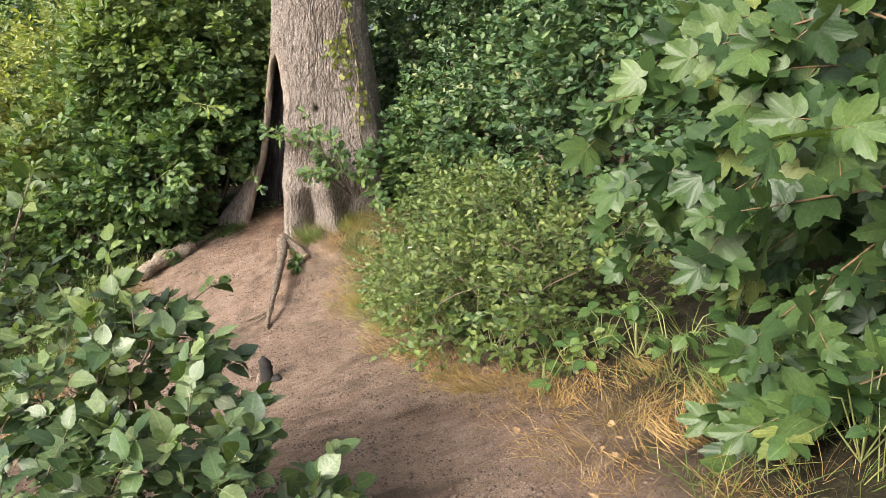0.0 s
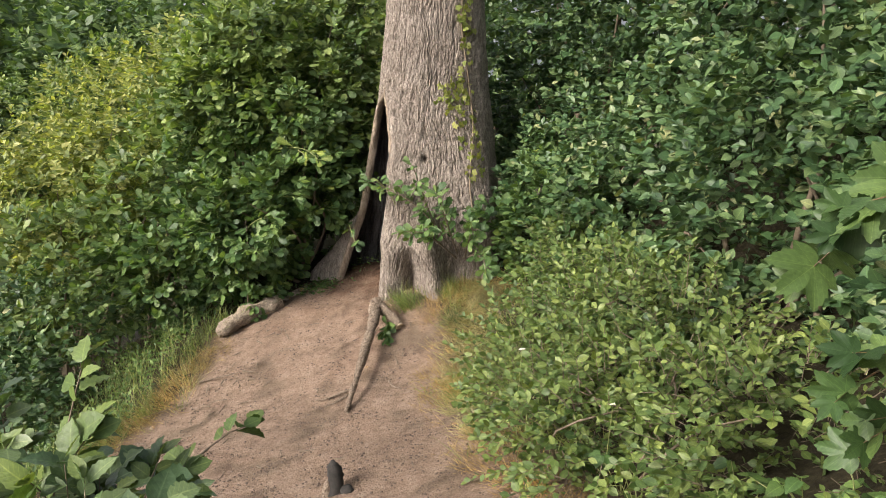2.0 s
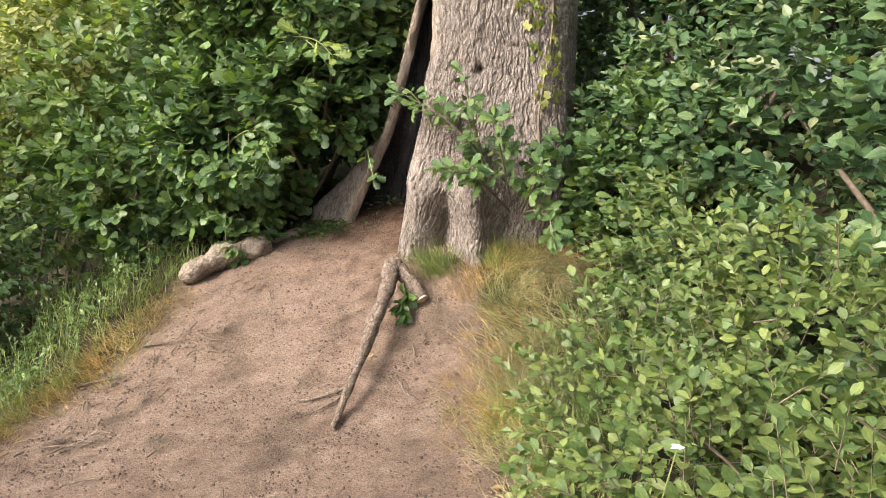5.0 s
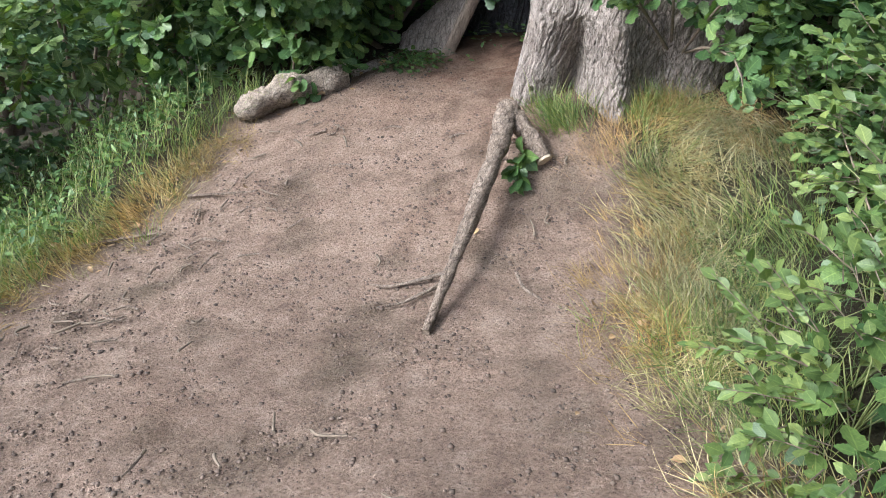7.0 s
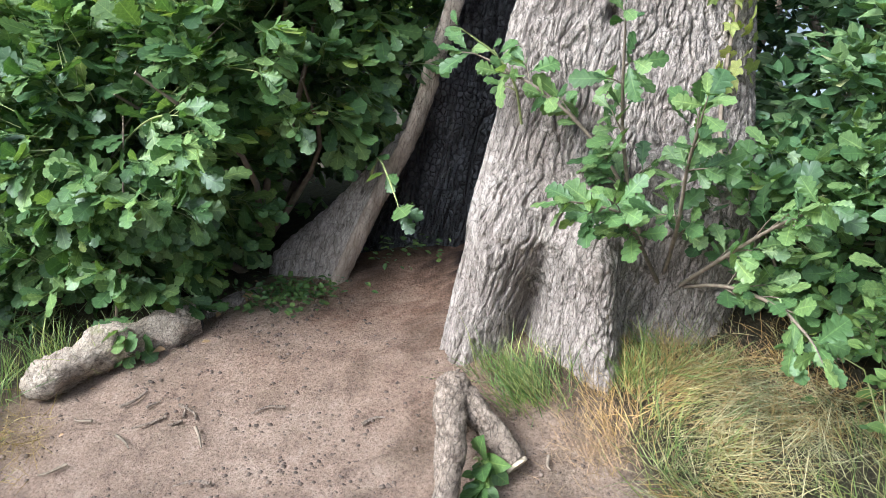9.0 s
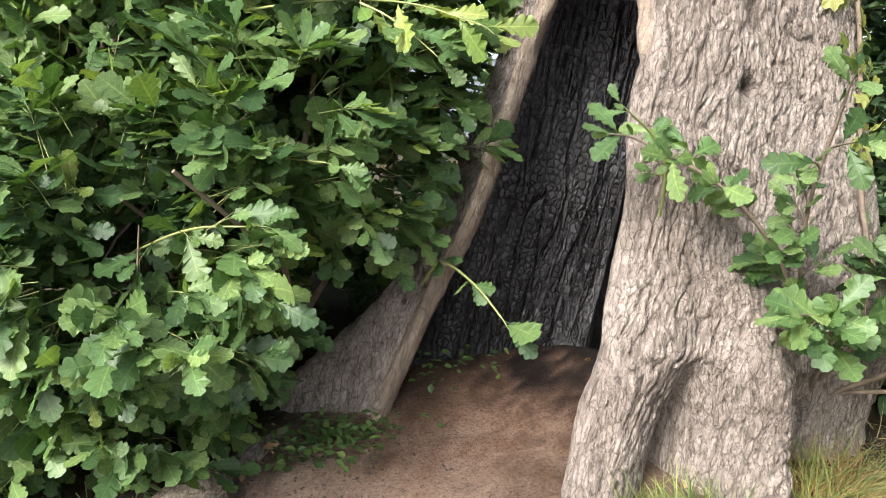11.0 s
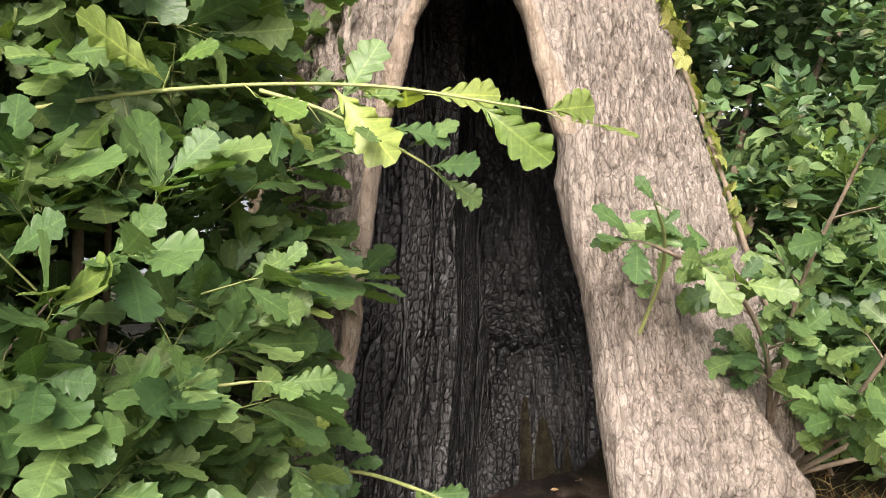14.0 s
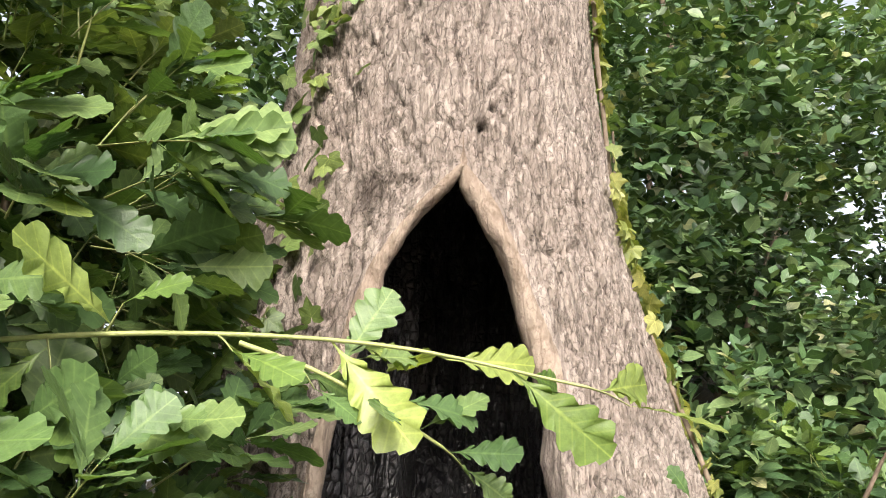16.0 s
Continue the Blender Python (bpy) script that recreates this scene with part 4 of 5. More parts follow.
bush("oak_bush", "young oak shoots with large fresh leaves in front of the hollow", "bush", (-3.05, 8.35),
     [(-2.94, 7.94, .7, .32, .24, .34), (-2.7, 8.16, 1.08, .22, .2, .3)],
     72, OAK, .13, 8, .14, OAK_LEAF, plain=OAK_MID, r=.008, gap=.6, bare=BUTTRESS, tuft=.9, tips=OAK_YOUNG, loose=lambda p: p[:, 1] < 7.9)
bush("oak_bush", "broad oak thicket growing down the bank", "bush", (-4.6, 9.0),
     [(-4.2, 8.7, .6, .75, .7, .75), (-4.9, 8.2, .0, .8, .7, .75), (-4.1, 9.4, 1.3, .7, .7, .7), (-3.6, 10.0, 1.9, .9, .8, 1.0), (-2.8, 10.4, 2.0, .8, .7, 1.1)],
     34, OAK_FAR, .115, 8, .17, THICKET_LEAF, tuft=.8, tips=OAK_YOUNG)
bush("yellow_bush", "yellow-green sunlit shrub with small leaves", "bush", (-6.4, 10.4),
     [(-5.0, 9.4, 1.0, .75, .7, .7), (-5.7, 9.2, .5, .8, .8, .75), (-4.5, 10.3, 1.8, .85, .8, .8), (-6.6, 9.6, .5, .9, .9, .9), (-5.8, 10.6, 1.3, 1.0, .9, .9)],
     60, TINY, .09, 8, .2, YELLOW_LEAF, twigs=False)
bush("bank_bush", "dark green shrub on the falling bank", "bush", (-5.5, 7.2),
     [(-5.2, 7.2, -.9, .7, .7, .6), (-6.3, 7.9, -.9, .9, .9, .8), (-7.6, 8.8, -.8, 1.2, 1.1, 1.0), (-6.2, 6.2, -1.6, .9, .9, .7), (-4.7, 6.6, -.9, .6, .7, .5), (-4.9, 7.6, -.4, .6, .6, .6)], 52, TINY, .078, 8, .18, HEDGE_LEAF, twigs=False)
bush("young_tree", "small-leaved green shrub with tall slender shoots", "bush", (-6, 14),
     [(-5.4, 13.5, 1.6, 1.3, 1.2, 1.5), (-7.2, 13.6, 1.2, 1.3, 1.2, 1.5), (-8.8, 13.2, .6, 1.3, 1.2, 1.4), (-3.6, 13.6, 2.2, 1.3, 1.2, 1.5), (-10.5, 13.4, .0, 1.5, 1.3, 1.4)], 30, TINY, .105, 8, .3, THICKET_LEAF, r=.05, twigs=False)

bush("low_shrub", "low shrub with small light green leaves beside the path", "bush", (.3, 4.6),
     [(.3, 4.35, .72, .5, .45, .42), (-.02, 4.85, .6, .36, .4, .42), (.72, 3.85, .95, .45, .45, .42), (.25, 5.3, .75, .45, .5, .5), (.6, 4.9, .9, .45, .45, .42), (-.2, 5.6, .5, .35, .4, .42)],
     82, SMALL, .048, 10, .17, SHRUB_LEAF, r=.01, gap=.3)
bush("low_shrub", "spindly shrub with drooping light leaves near the path", "bush", (.1, 6.0),
     [(.35, 6.0, .75, .42, .45, .5), (.2, 6.6, .7, .36, .4, .42), (.05, 7.2, .75, .34, .4, .45)],
     70, SMALL, .062, 9, .2, SHRUB_LEAF, r=.01, gap=.3)
bush("bramble_thicket", "low dark green bramble thicket behind the grass verge", "bush", (.25, 6.6),
     [(.25, 6.1, .42, .32, .36, .26), (.2, 6.7, .5, .3, .36, .28), (.05, 7.3, .55, .26, .32, .26), (.4, 5.6, .5, .3, .3, .26), (-.25, 7.65, .6, .2, .2, .2)],
     85, OVATE, .062, 9, .16, BRAMBLE_LEAF, r=.006, gap=.3)
bush("oak_bush", "dense low oak regrowth at the foot of the trunk", "bush", (-.42, 8.2),
     [(-.66, 8.08, .92, .2, .18, .22), (-.34, 8.05, .9, .28, .26, .26), (-.2, 8.1, 1.15, .33, .33, .33), (-.02, 7.8, .85, .26, .28, .28)],
     80, OAK, .115, 8, .12, OAK_LEAF, r=.008, plain=OAK_MID, tuft=.8, tips=OAK_YOUNG, loose=lambda p: p[:, 1] < 7.8)
bush("hedge_bush", "tall dark green dense hedge along the path", "bush", (1.3, 6.2),
     [(1.2, 5.7, 1.5, .75, .75, 1.0), (.85, 6.7, 1.4, .7, .75, 1.0), (.45, 7.6, 1.3, .7, .7, .95), (1.9, 4.9, 1.8, .8, .8, 1.0), (1.4, 6.6, 2.7, 1.0, 1.0, .9), (2.1, 5.5, 2.9, 1.0, 1.0, .9), (1.7, 3.9, 1.7, .6, .7, .8)],
     46, OVATE, .085, 9, .2, HEDGE_LEAF, r=.025, twigs=False)
bush("hedge_bush", "dark green shrub growing behind the oak trunk", "bush", (.2, 8.9),
     [(-.15, 8.35, 1.05, .5, .5, .75), (.35, 8.8, 1.7, .75, .7, 1.0), (-.2, 9.6, 1.7, .7, .6, 1.1), (.3, 9.0, 3.0, .9, .9, .9), (-.9, 10.1, 2.2, .7, .6, 1.2), (1.3, 8.4, 2.9, 1.0, 1.0, 1.0), (.4, 10.4, 2.9, 1.0, .8, 1.1), (.9, 9.6, 2.0, .8, .8, .9), (2.3, 8.7, 3.0, .9, .9, 1.0), (1.8, 9.6, 3.4, 1.0, .9, 1.0)],
     56, OVATE, .085, 9, .2, HEDGE_LEAF, r=.025, twigs=False)
for i, (x, y, h, s) in enumerate([(3.4, 9.4, 4.5, 1.7), (2.8, 12.6, 5.0, 1.9), (0.3, 13.5, 5.0, 1.9), (5.8, 7.0, 5.0, 1.9), (4.6, 4.4, 4.2, 1.6), (-1.8, 15.5, 4.6, 1.8), (7.0, 11.5, 6.0, 2.2)]):
    z = float(lift(x, y))
    bush("woodland_tree", "leafy woodland tree with dark green foliage", "tree", (x, y),
         [(x, y, z + h * .35, s * .8, s * .8, h * .3), (x - s * .5, y + .3, z + h * .62, s * .75, s * .7, h * .25), (x + s * .4, y - .4, z + h * .75, s * .7, s * .7, h * .25), (x, y + .2, z + h * .98, s * .6, s * .6, h * .2)],
         10, TINY, .165, 9, .35, FAR_LEAF, r=.09, twigs=False, group="woodland behind the oak")
for i, (x, y) in enumerate([(-9.5, 15.5), (-13, 16), (-12, 20), (-17, 20), (-8, 21), (-22, 25), (-5, 24), (-28, 28), (-15.5, 17.5), (-11, 17)]):
    z = float(lift(x, y))
    h = (1.9 + .108 * math.hypot(x, y) - z) / 1.05
    bush("valley_tree", "distant rounded green tree in the valley", "tree", (x, y),
         [(x, y, z + h * .5, h * .38, h * .36, h * .35), (x + h * .2, y, z + h * .8, h * .28, h * .28, h * .25), (x - h * .25, y + .5, z + h * .7, h * .25, h * .25, h * .22)],
         *((9, TINY, .19, 8, .45) if i < 3 else (2.6, TINY, .36, 8, .7)), FAR_LEAF, r=.15, twigs=False, group="trees in the valley")

# crown of the oak, high above
for i in range(7):
    a = i * .9 + .3
    b = np.array([AX + .1 * math.cos(a), AY + .1 * math.sin(a), 5.2 + .5 * i])
    tip = b + np.array([math.cos(a) * 2.6, math.sin(a) * 2.6, 1.6])
    put("limb", mesh_of("limb", tube(arc([b, b * .5 + tip * .5 + np.array([0, 0, -.2]), tip], 10), np.linspace(.15, .04, 10), 8, .15, i), True), BARK, oak)
    p, d = sample_clumps([(*tip, 1.1, 1.1, .7)], 5)
    at, ld, face, sz, lines = shoots(p, d, .3, 8, .11, .6)
    put("crown", mesh_of("crown", [spread(TINY, at, ld, face, sz)], True), FAR_LEAF, oak, kind="stuff")

# ---------------------------------------------------------------- single branches and plants
spray("oak_sprig", "thin green oak twig with lobed leaves across the opening", "branch", [(-2.8, 8.36, 1.43), (-2.56, 8.13, 1.475), (-2.35, 7.9, 1.475), (-2.19, 7.7, 1.43)], (.0042, .002), 2, .05, .15, OAK, OAK_YOUNG, STEM, 7)
spray("oak_sprig", "drooping green oak twig with large lobed leaves before the opening", "branch", [(-2.47, 7.99, 1.465), (-2.4, 7.94, 1.44), (-2.33, 7.89, 1.4), (-2.27, 7.85, 1.36)], (.0035, .002), 2, .04, .15, OAK, OAK_LEAF, STEM, 5)
for line in ([(-3.15, 8.3, .55), (-2.95, 8.05, .72), (-2.8, 7.9, .82), (-2.66, 7.82, .86)], [(-3.1, 8.4, .8), (-2.85, 8.2, .95), (-2.65, 8.05, 1.02), (-2.5, 7.96, 1.04)]):
    spray("oak_sprig", "light green oak shoot standing out of the thicket", "branch", line, (.005, .0025), 4, .07, .12, OAK, OAK_LEAF, STEM, 5)
sprout_lines = [[(-.98, 8.0, .62), (-1.15, 7.85, .9), (-1.25, 7.75, 1.15), (-1.32, 7.6, 1.40)], [(-.98, 7.98, .62), (-1.2, 7.85, .95), (-1.45, 7.8, 1.15), (-1.7, 7.83, 1.24)],
                [(-.95, 8.0, .6), (-1.0, 7.75, .85), (-1.05, 7.6, 1.05), (-1.08, 7.45, 1.2)], [(-.96, 7.98, .6), (-1.12, 7.72, .8), (-1.2, 7.62, .88), (-1.3, 7.55, .9)],
                [(-.9, 7.98, .6), (-.85, 7.7, .8), (-.8, 7.5, .95), (-.78, 7.3, 1.05)], [(-.9, 8.0, .6), (-.8, 7.75, .7), (-.7, 7.55, .72), (-.66, 7.4, .7)]]
for line in sprout_lines:
    spray("oak_sprout", "leafy oak shoot growing from the base of the trunk", "shoot", line, (.008, .004), 6, .09, .11, OAK, OAK_LEAF, TWIG_BARK, 9, "oak shoots at the trunk")
spray("oak_sprout", "small oak shoot hanging over the hollow's entrance", "shoot", [(-2.12, 8.46, .66), (-2.08, 8.36, .76), (-2.0, 8.16, .74), (-1.93, 8.03, .68)], (.006, .003), 3, .04, .14, OAK, OAK_LEAF, STEM, 3)
spray("oak_sprout", "small oak shoot hanging over the hollow's entrance", "shoot", [(-1.55, 7.97, 1.05), (-1.6, 7.88, 1.18), (-1.68, 7.82, 1.26), (-1.76, 7.78, 1.3)], (.005, .003), 3, .04, .09, OAK, OAK_LEAF, STEM, 3)
bush("sapling_bush", "leafy young beech growing up beside the path", "bush", (-1.1, 2.3),
     [(-1.0, 2.45, .92, .3, .35, .28), (-.72, 2.15, .85, .28, .3, .22), (-.5, 2.0, .76, .22, .25, .18), (-1.4, 2.6, 1.0, .28, .32, .26), (-1.1, 2.0, .8, .28, .3, .2)],
     66, BIG_OVATE, .092, 8, .13, SAPLING_LEAF, r=.008, gap=.35, tips=SHRUB_LEAF, loose=lambda p: p[:, 2] > .98)
sapling = [[(-1.0, 2.4, .7), (-1.0, 2.45, 1.0), (-.95, 2.6, 1.15), (-.88, 2.8, 1.22)], [(-1.1, 2.3, .7), (-1.1, 2.4, 1.0), (-1.1, 2.5, 1.2), (-1.12, 2.6, 1.34)], [(-1.5, 2.5, .8), (-1.5, 2.55, 1.2), (-1.45, 2.6, 1.4), (-1.4, 2.65, 1.6)]]
for line in sapling:
    spray("sapling", "slender beech shoot standing above the young bush", "sapling", line, (.007, .003), 7, .13, .085, BIG_OVATE, SHRUB_LEAF, TWIG_BARK, 8, "sapling shoots beside the path")
for i in range(26):
    f = (i % 18) / 17
    tip = np.array([rng.uniform(.62, 1.05), rng.uniform(1.8, 2.3), 2.3 - 1.15 * f])
    tip[:2] += [.12 * (f > .7), .3 * (f < .25)]
    if i > 17:
        tip = np.array([rng.uniform(.6, .95), rng.uniform(2.5, 3.2), 2.45 - 1.1 * (i - 18) / 7])
    root = tip + np.array([rng.uniform(.35, .8), rng.uniform(-.15, .5), rng.uniform(-.1, .5)])
    spray("sycamore_branch", "hanging sycamore branch with large five-lobed green leaves", "branch", [root, root * .65 + tip * .35 + [0, 0, .06], root * .3 + tip * .7 + [0, 0, .03], tip], (.0045, .0024), 3, .12, .12, SYCAMORE, SYCAMORE_LEAF, RED_STEM, 7, "sycamore branches beside the path", flat=.3, up=.22, to=(-.45, -.85))
bush("sycamore_backing", "dense sycamore foliage in deep shade", "bush", (2.3, 2.6), [(2.0, 2.6, 1.9, .5, .9, .9), (1.9, 2.0, 1.5, .5, .6, .7), (1.5, 2.7, 1.35, .5, .5, .5), (1.5, 2.9, 2.1, .5, .6, .5)], 20, SYCAMORE, .115, 5, .15, SYCAMORE_LEAF, r=.03)
spray("oak_sprout", "low leafy plant growing under the forked branch", "shoot", [(-1.47, 7.47, .05), (-1.46, 7.4, .1), (-1.44, 7.32, .1), (-1.42, 7.25, .07)], (.004, .003), 6, .06, .085, BIG_OVATE, BRAMBLE_LEAF, STEM, 6)

ivy = empty("ivy", (-1.0, 8.2, 1.4), "yellow-green ivy climbing the trunk's edge", "ivy")
iz = np.concatenate([rng.uniform(1.3, 3.6, 120), rng.normal(2.0, .1, 45)])
ia = np.concatenate([rng.normal(-46, 5, 120), rng.normal(-60, 7, 45)])
ir = trunk_radius(ia, iz) + .025
ip = np.column_stack([AX - .02 * np.clip(iz - 2, 0, 9) + ir * np.cos(np.radians(ia)), AY + ir * np.sin(np.radians(ia)), iz])
iface = np.column_stack([np.cos(np.radians(ia)), np.sin(np.radians(ia)), np.full(len(ia), .4)]) + rng.normal(0, .3, (len(ia), 3))
leaf_parts("leaf", IVY, ip, rng.normal(0, .5, (len(ia), 3)) + [0, 0, -.5], iface, rng.uniform(.035, .065, len(ia)), IVY_LEAF, ivy)
vine_z = np.linspace(1.0, 3.6, 30)
vine_a = -46 + 5 * np.sin(vine_z * 4)
vr = trunk_radius(vine_a, vine_z) + .012
put("vine", mesh_of("vine", tube(np.column_stack([AX - .02 * np.clip(vine_z - 2, 0, 9) + vr * np.cos(np.radians(vine_a)), AY + vr * np.sin(np.radians(vine_a)), vine_z]), np.full(30, .008), 6, .2), True), TWIG_BARK, ivy)
ivy2 = empty("ivy", (-1.9, 8.9, 1.4), "green ivy on the shaded side of the trunk", "ivy")
iz, ia = rng.uniform(1.2, 3.0, 90), rng.normal(176, 8, 90)
ir = trunk_radius(ia, iz) + .025
ip = np.column_stack([AX + ir * np.cos(np.radians(ia)), AY + ir * np.sin(np.radians(ia)), iz])
iface = np.column_stack([np.cos(np.radians(ia)), np.sin(np.radians(ia)), np.full(90, .4)]) + rng.normal(0, .3, (90, 3))
leaf_parts("leaf", IVY, ip, rng.normal(0, .5, (90, 3)) + [0, 0, -.5], iface, rng.uniform(.04, .075, 90), SHRUB_LEAF, ivy2)


def bramble(spots, label):
    for x, y, k in spots:
        z = float(lift(x, y))
        ob = empty("bramble", (x, y, z), label, "bramble", "brambles beside the path")
        p = np.column_stack([rng.normal(x, .13, k), rng.normal(y, .13, k), z + rng.uniform(.06, .3, k)])
        lines = np.stack([np.column_stack([np.full(k, x), np.full(k, y), np.full(k, z)]), p * .5 + np.array([x, y, z + .16]) * .5, p], 1)
        for one in lines:
            put("cane", mesh_of("cane", [stems(one[None], .003, .002)], True), STEM, ob)
        a = rng.uniform(0, 6.3, k)
        for da, s in ((0, 1.), (1.25, .8), (-1.25, .8)):
            d = np.column_stack([np.cos(a + da), np.sin(a + da), rng.normal(-.15, .2, k)])
            leaf_parts("leaflet", BIG_OVATE, p, d, np.tile([0., -.25, 1], (k, 1)) + rng.normal(0, .2, (k, 3)), s * rng.uniform(.06, .095, k), BRAMBLE_LEAF, ob)


bramble([(.55, 3.95, 9), (.75, 3.5, 9), (.3, 4.45, 8), (.45, 3.3, 7), (-.1, 5.15, 8), (-.25, 5.5, 7), (.0, 4.7, 6), (-.2, 5.9, 9), (-.02, 6.3, 14), (.06, 6.65, 14), (-.05, 7.0, 12), (.2, 6.4, 8), (-.08, 6.5, 9), (.1, 6.95, 10), (.02, 6.85, 12), (-.1, 7.25, 12), (.12, 6.5, 12), (-.16, 6.15, 9), (-.3, 7.5, 8), (.9, 2.9, 8), (.62, 3.75, 12), (.85, 3.25, 12), (.35, 4.15, 10), (.1, 5.9, 7), (1.1, 2.2, 12), (1.25, 2.6, 12), (1.02, 1.75, 10), (1.35, 2.0, 12), (1.15, 2.95, 10)], "bramble with broad toothed green leaves beside the path")
for x, y, z in ((-.2, 4.62, .95), (-.05, 4.75, .85), (-.15, 4.5, .7), (.2, 4.2, .9)):
    fl = empty("bramble_flower", (x, y, z), "small white five-petalled bramble flower", "flower", "bramble flowers")
    a = np.arange(5) * 1.257
    d = np.column_stack([np.cos(a), np.sin(a), np.full(5, .3)])
    leaf_parts("petal", OVATE, np.tile([x, y, z], (5, 1)), d, np.tile([0., -.5, 1], (5, 1)), np.full(5, .016), PETAL, fl)
    put("stalk", mesh_of("stalk", tube(arc([(x + .05, y + .05, float(lift(x, y))), (x, y + .02, z * .6), (x, y, z)], 6), np.full(6, .002), 5), True), STEM, fl)

# ---------------------------------------------------------------- grass
grass("grass", "yellow-green grass tufts on the bank beside the path", [(-3.6, 5.4, -3.25, 7.6, .16), (-4.0, 5.6, -3.9, 8.0, .25), (-3.3, 7.6, -3.1, 8.0, .08), (-2.6, 3.2, -3.4, 5.4, .25)], [1200, 1600, 400, 800], .18, GRASS)
grass("pale_grass", "pale yellow-green grass fringing the bare path", [(-3.42, 5.6, -3.15, 7.5, .09), (-.55, 6.0, -.72, 7.5, .11), (-.85, 7.4, -.75, 7.8, .08), (-.35, 5.5, -.6, 6.1, .09), (-.9, 7.8, -.35, 7.5, .12)], [1700, 5200, 900, 600, 1800], .12, PALE_GRASS, 1.5)
grass("dry_grass", "dry straw-coloured grass along the path's edge", [(-3.35, 6.0, -3.12, 7.6, .08), (-.72, 6.2, -.82, 7.5, .1), (.45, 3.2, -.45, 5.6, .1), (.8, 1.8, .5, 3.5, .15), (-1.05, 7.55, -.8, 7.9, .1), (-1.0, 7.85, -.35, 7.6, .12), (-2.9, 4.6, -3.3, 6.2, .12), (-3.2, 6.4, -2.98, 7.7, .07)], [2200, 2600, 3600, 2800, 1200, 2600, 1500, 900], .105, STRAW, 1.5)
grass("grass", "long green grass leaning over the path's right side", [(-.4, 5.9, -.3, 7.3, .17), (-.8, 7.2, -.95, 7.7, .08), (1.1, 2.1, .95, 3.0, .12), (-1.42, 7.78, -1.25, 7.7, .045), (1.0, 1.6, 1.0, 2.4, .2), (-.3, 5.6, .2, 5.0, .15), (-1.0, 7.75, -.8, 7.95, .06)], [2800, 300, 350, 700, 500, 600, 500], .16, GRASS, 1.05)
grass("dead_grass", "short reddish-brown dead grass around the foot of the trunk", [(-1.25, 7.45, -.85, 7.55, .07), (-1.1, 7.6, -.8, 7.75, .06), (-1.35, 7.72, -1.1, 7.62, .05), (-.9, 7.9, -.5, 7.75, .1)], [700, 700, 500, 900], .075, DEAD_LEAF, 1.6)
n = 300
q = np.column_stack([rng.normal(-2.36, .12, n), rng.normal(8.34, .06, n)])
weeds = np.column_stack([q, lift(q[:, 0], q[:, 1]) + rng.uniform(.01, .07, n)])
tagged(put("weeds", mesh_of("weeds", [spread(OVATE, weeds, rng.normal(0, 1, (n, 3)) * [1, 1, .3], np.tile([0., 0, 1], (n, 1)) + rng.normal(0, .3, (n, 3)), rng.uniform(.025, .045, n))]), BRAMBLE_LEAF), "small green weeds at the foot of the buttress", "weeds", kind="stuff")
n = 60
q = np.column_stack([rng.normal(-1.95, .09, n), rng.normal(8.62, .05, n)])
weeds = np.column_stack([q, lift(q[:, 0], q[:, 1]) + rng.uniform(.02, .13, n)])
tagged(put("weeds", mesh_of("weeds", [spread(OVATE, weeds, rng.normal(0, 1, (n, 3)) * [1, 1, .3], np.tile([0., 0, 1], (n, 1)) + rng.normal(0, .3, (n, 3)), rng.uniform(.02, .04, n))]), BRAMBLE_LEAF), "small green weeds inside the hollow's entrance", "weeds", kind="stuff")
q = np.column_stack([rng.uniform(-4.8, -3.3, 800), rng.uniform(4.6, 8.2, 800)])
p = np.column_stack([q, lift(q[:, 0], q[:, 1])])
at, ld, face, sz, lines = shoots(p, np.tile([0., 0, 1], (800, 1)) + rng.normal(0, .25, (800, 3)), .28, 9, .055, .5)
herbs = empty("bank_herbs", (-3.9, 6.8, float(lift(-3.9, 6.8))), "low green herbs covering the bank", "herbs")
put("crown", mesh_of("crown", [spread(LONG, at, ld, face, sz)], True), BRAMBLE_LEAF, herbs, kind="stuff")
put("stemwork", mesh_of("stemwork", [stems(lines, .003, .0015)], True), STEM, herbs, kind="stuff")

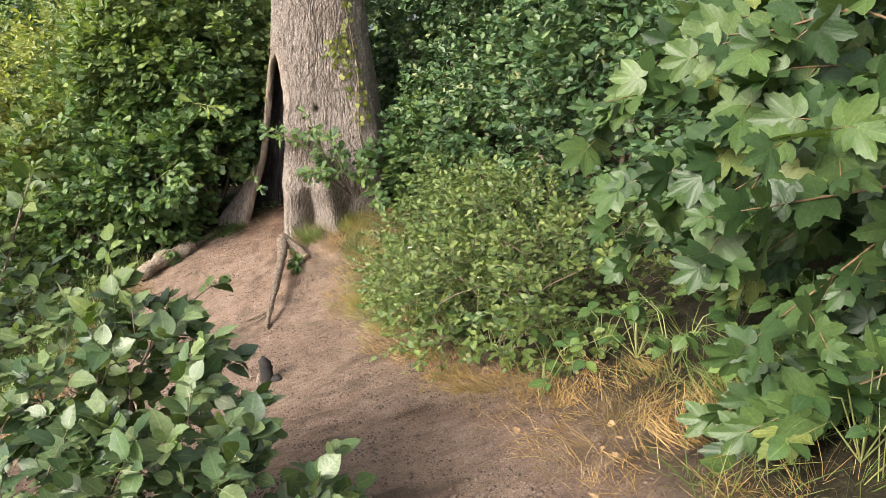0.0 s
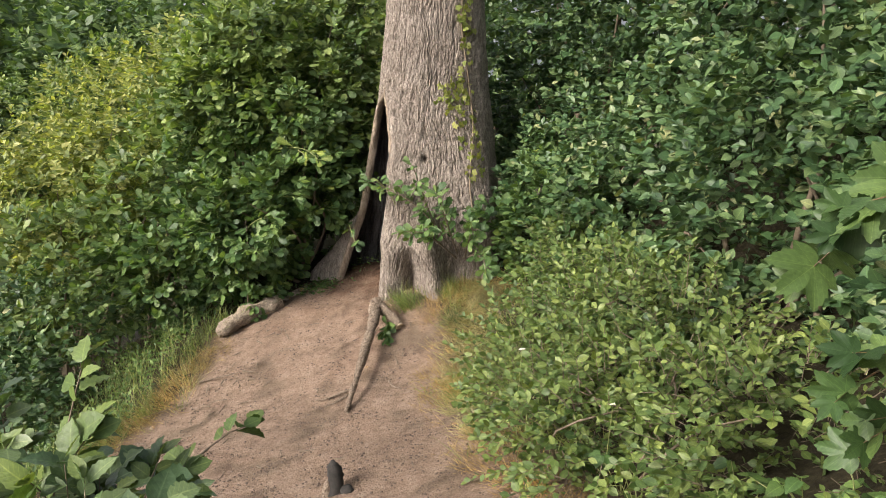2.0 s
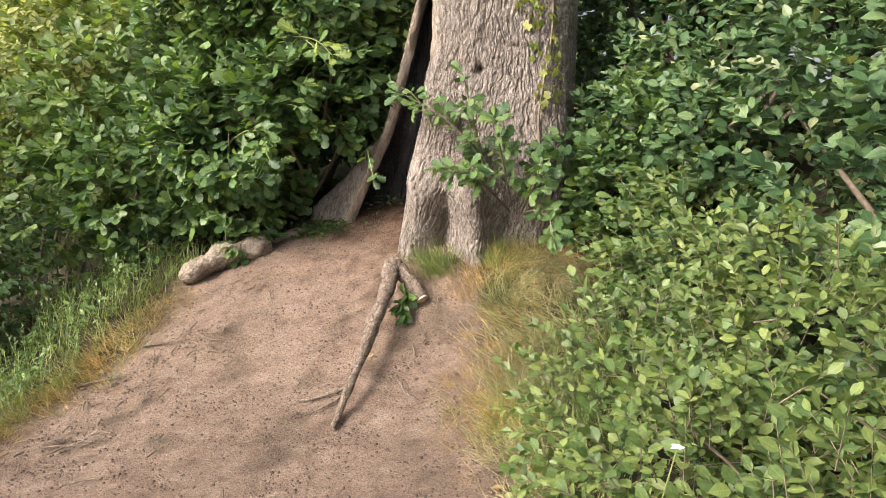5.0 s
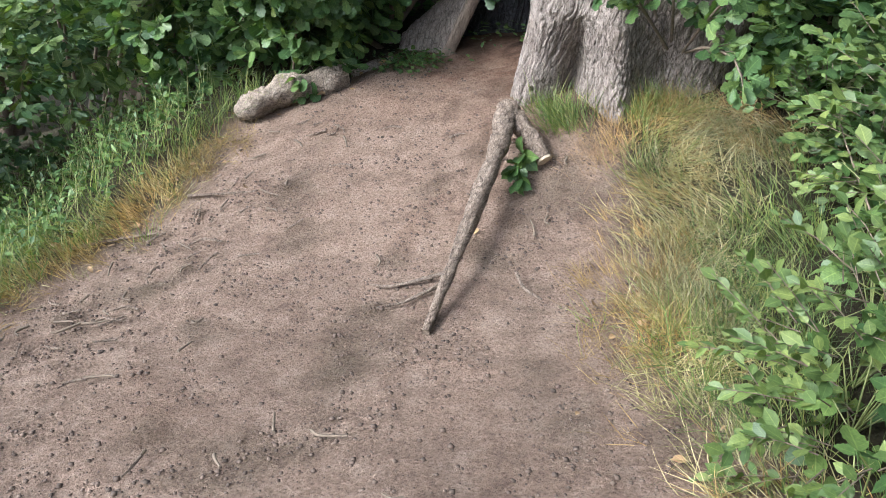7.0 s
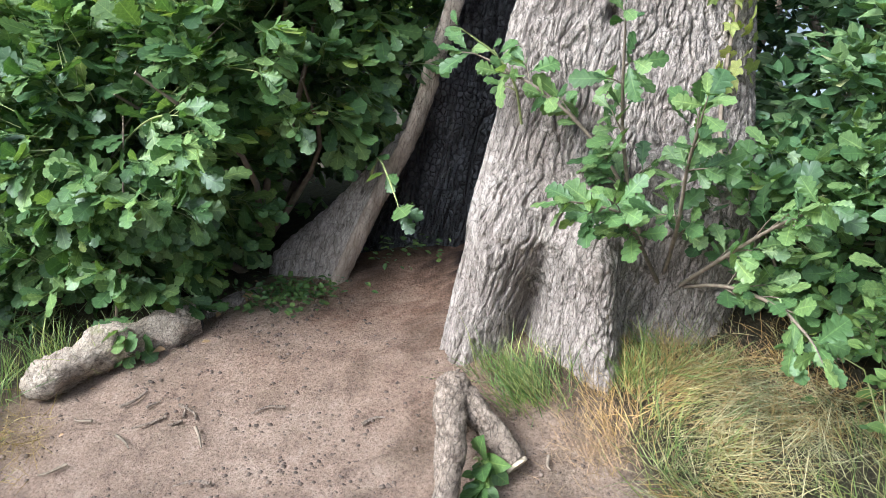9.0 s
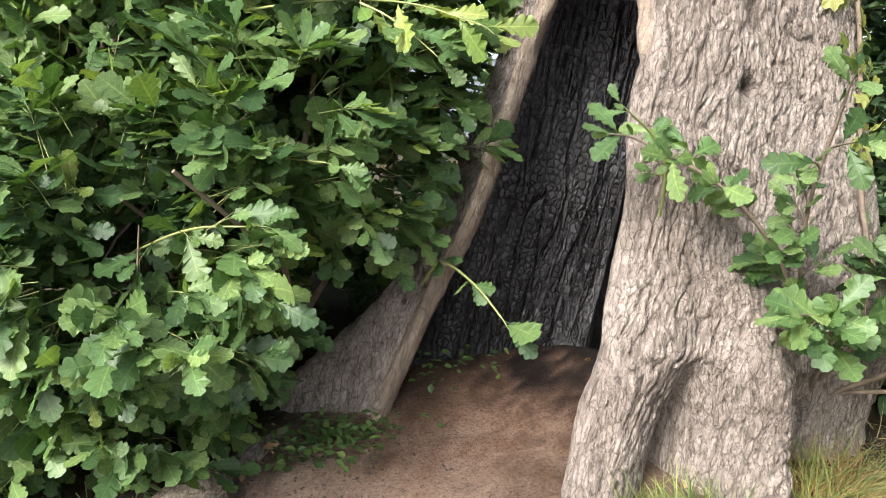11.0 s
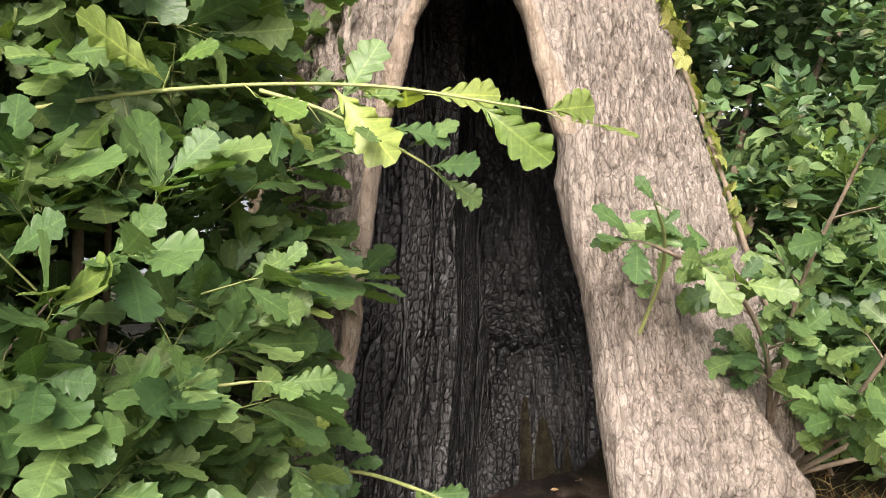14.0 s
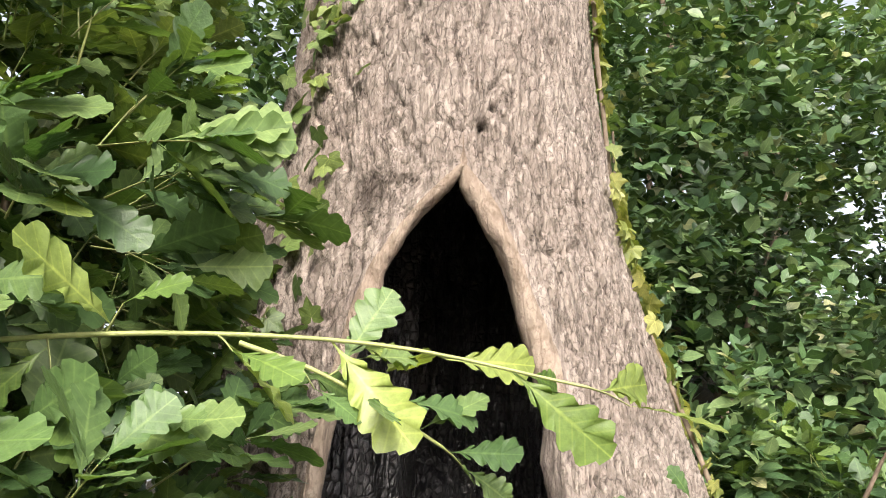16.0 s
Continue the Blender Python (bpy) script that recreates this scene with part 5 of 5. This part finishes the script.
# ---------------------------------------------------------------- far hillside with houses
ha = np.linspace(-1.5, 1.1, 420)
prof = [(250, -5), (400, 24), (520, 45), (620, 57), (760, 76), (900, 70)]
hr = np.concatenate([np.linspace(250, 600, 12), np.linspace(612, 800, 26), [850, 900]])
hv = []
for r in hr:
    z = np.interp(r, [q[0] for q in prof], [q[1] for q in prof])
    for a in ha:
        x, y = r * math.sin(a), r * math.cos(a)
        wood = max(0., noise.noise(Vector((x * .02, y * .02, 5))) + .25)
        hv.append((x, y, z + 5 * noise.noise(Vector((r * .01, a * 5, 0))) + 14 * wood * abs(noise.noise(Vector((x * .09, y * .09, 1)))) + 2 * noise.noise(Vector((x * .3, y * .3, 2)))))
tagged(put("backdrop_hill", mesh_of("backdrop_hill", [(np.array(hv), grid_faces(len(hr), 420))], True), HAZED_HILL), "hillside across the valley, haze painted into its blue-grey colour", "hill", kind="structure")


def house(x, y, z, turn, w, d, h):
    ob = empty("house", (x, y, z), "distant house with a pitched roof, its colours greyed by painted haze", "house", "houses across the valley")
    m = pose(x, y, z, 0, 0, turn)

    def piece(name, pts, faces, mat):
        pts = [tuple(m @ Vector(q)) for q in pts]
        me = bpy.data.meshes.new(name)
        me.from_pydata(pts, [], faces)
        put(name, me, mat, ob)
    box = lambda a, b: [(a[0], a[1], a[2]), (b[0], a[1], a[2]), (b[0], b[1], a[2]), (a[0], b[1], a[2]), (a[0], a[1], b[2]), (b[0], a[1], b[2]), (b[0], b[1], b[2]), (a[0], b[1], b[2])]
    faces = [(0, 3, 2, 1), (4, 5, 6, 7), (0, 1, 5, 4), (1, 2, 6, 5), (2, 3, 7, 6), (3, 0, 4, 7)]
    piece("wall", box((-w, -d, -4), (w, d, h)), faces, HAZED_WALL)
    e = .5
    piece("roof", [(-w - e, -d - e, h), (w + e, -d - e, h), (w + e, d + e, h), (-w - e, d + e, h), (-w - e, 0, h + d), (w + e, 0, h + d)], [(0, 1, 5, 4), (2, 3, 4, 5), (0, 4, 3), (1, 2, 5), (0, 3, 2, 1)], HAZED_ROOF)
    for k in range(3):
        for s in (.6, 2.6):
            wx = -w * .65 + k * w * .65
            piece("window", box((wx - .4, -d - .15, s), (wx + .4, -d + .1, s + 1.1)), faces, GLASS)


for i in range(22):
    a, r = -.76 + .026 * i + .013 * math.sin(i * 5), 640 + 34 * ((i * 7) % 4)
    z = np.interp(r, [q[0] for q in prof], [q[1] for q in prof])
    house(r * math.sin(a), r * math.cos(a), z, math.degrees(-a) + 12 * math.sin(i * 3), 3.4 + .5 * (i % 3), 3.0, 4.2)
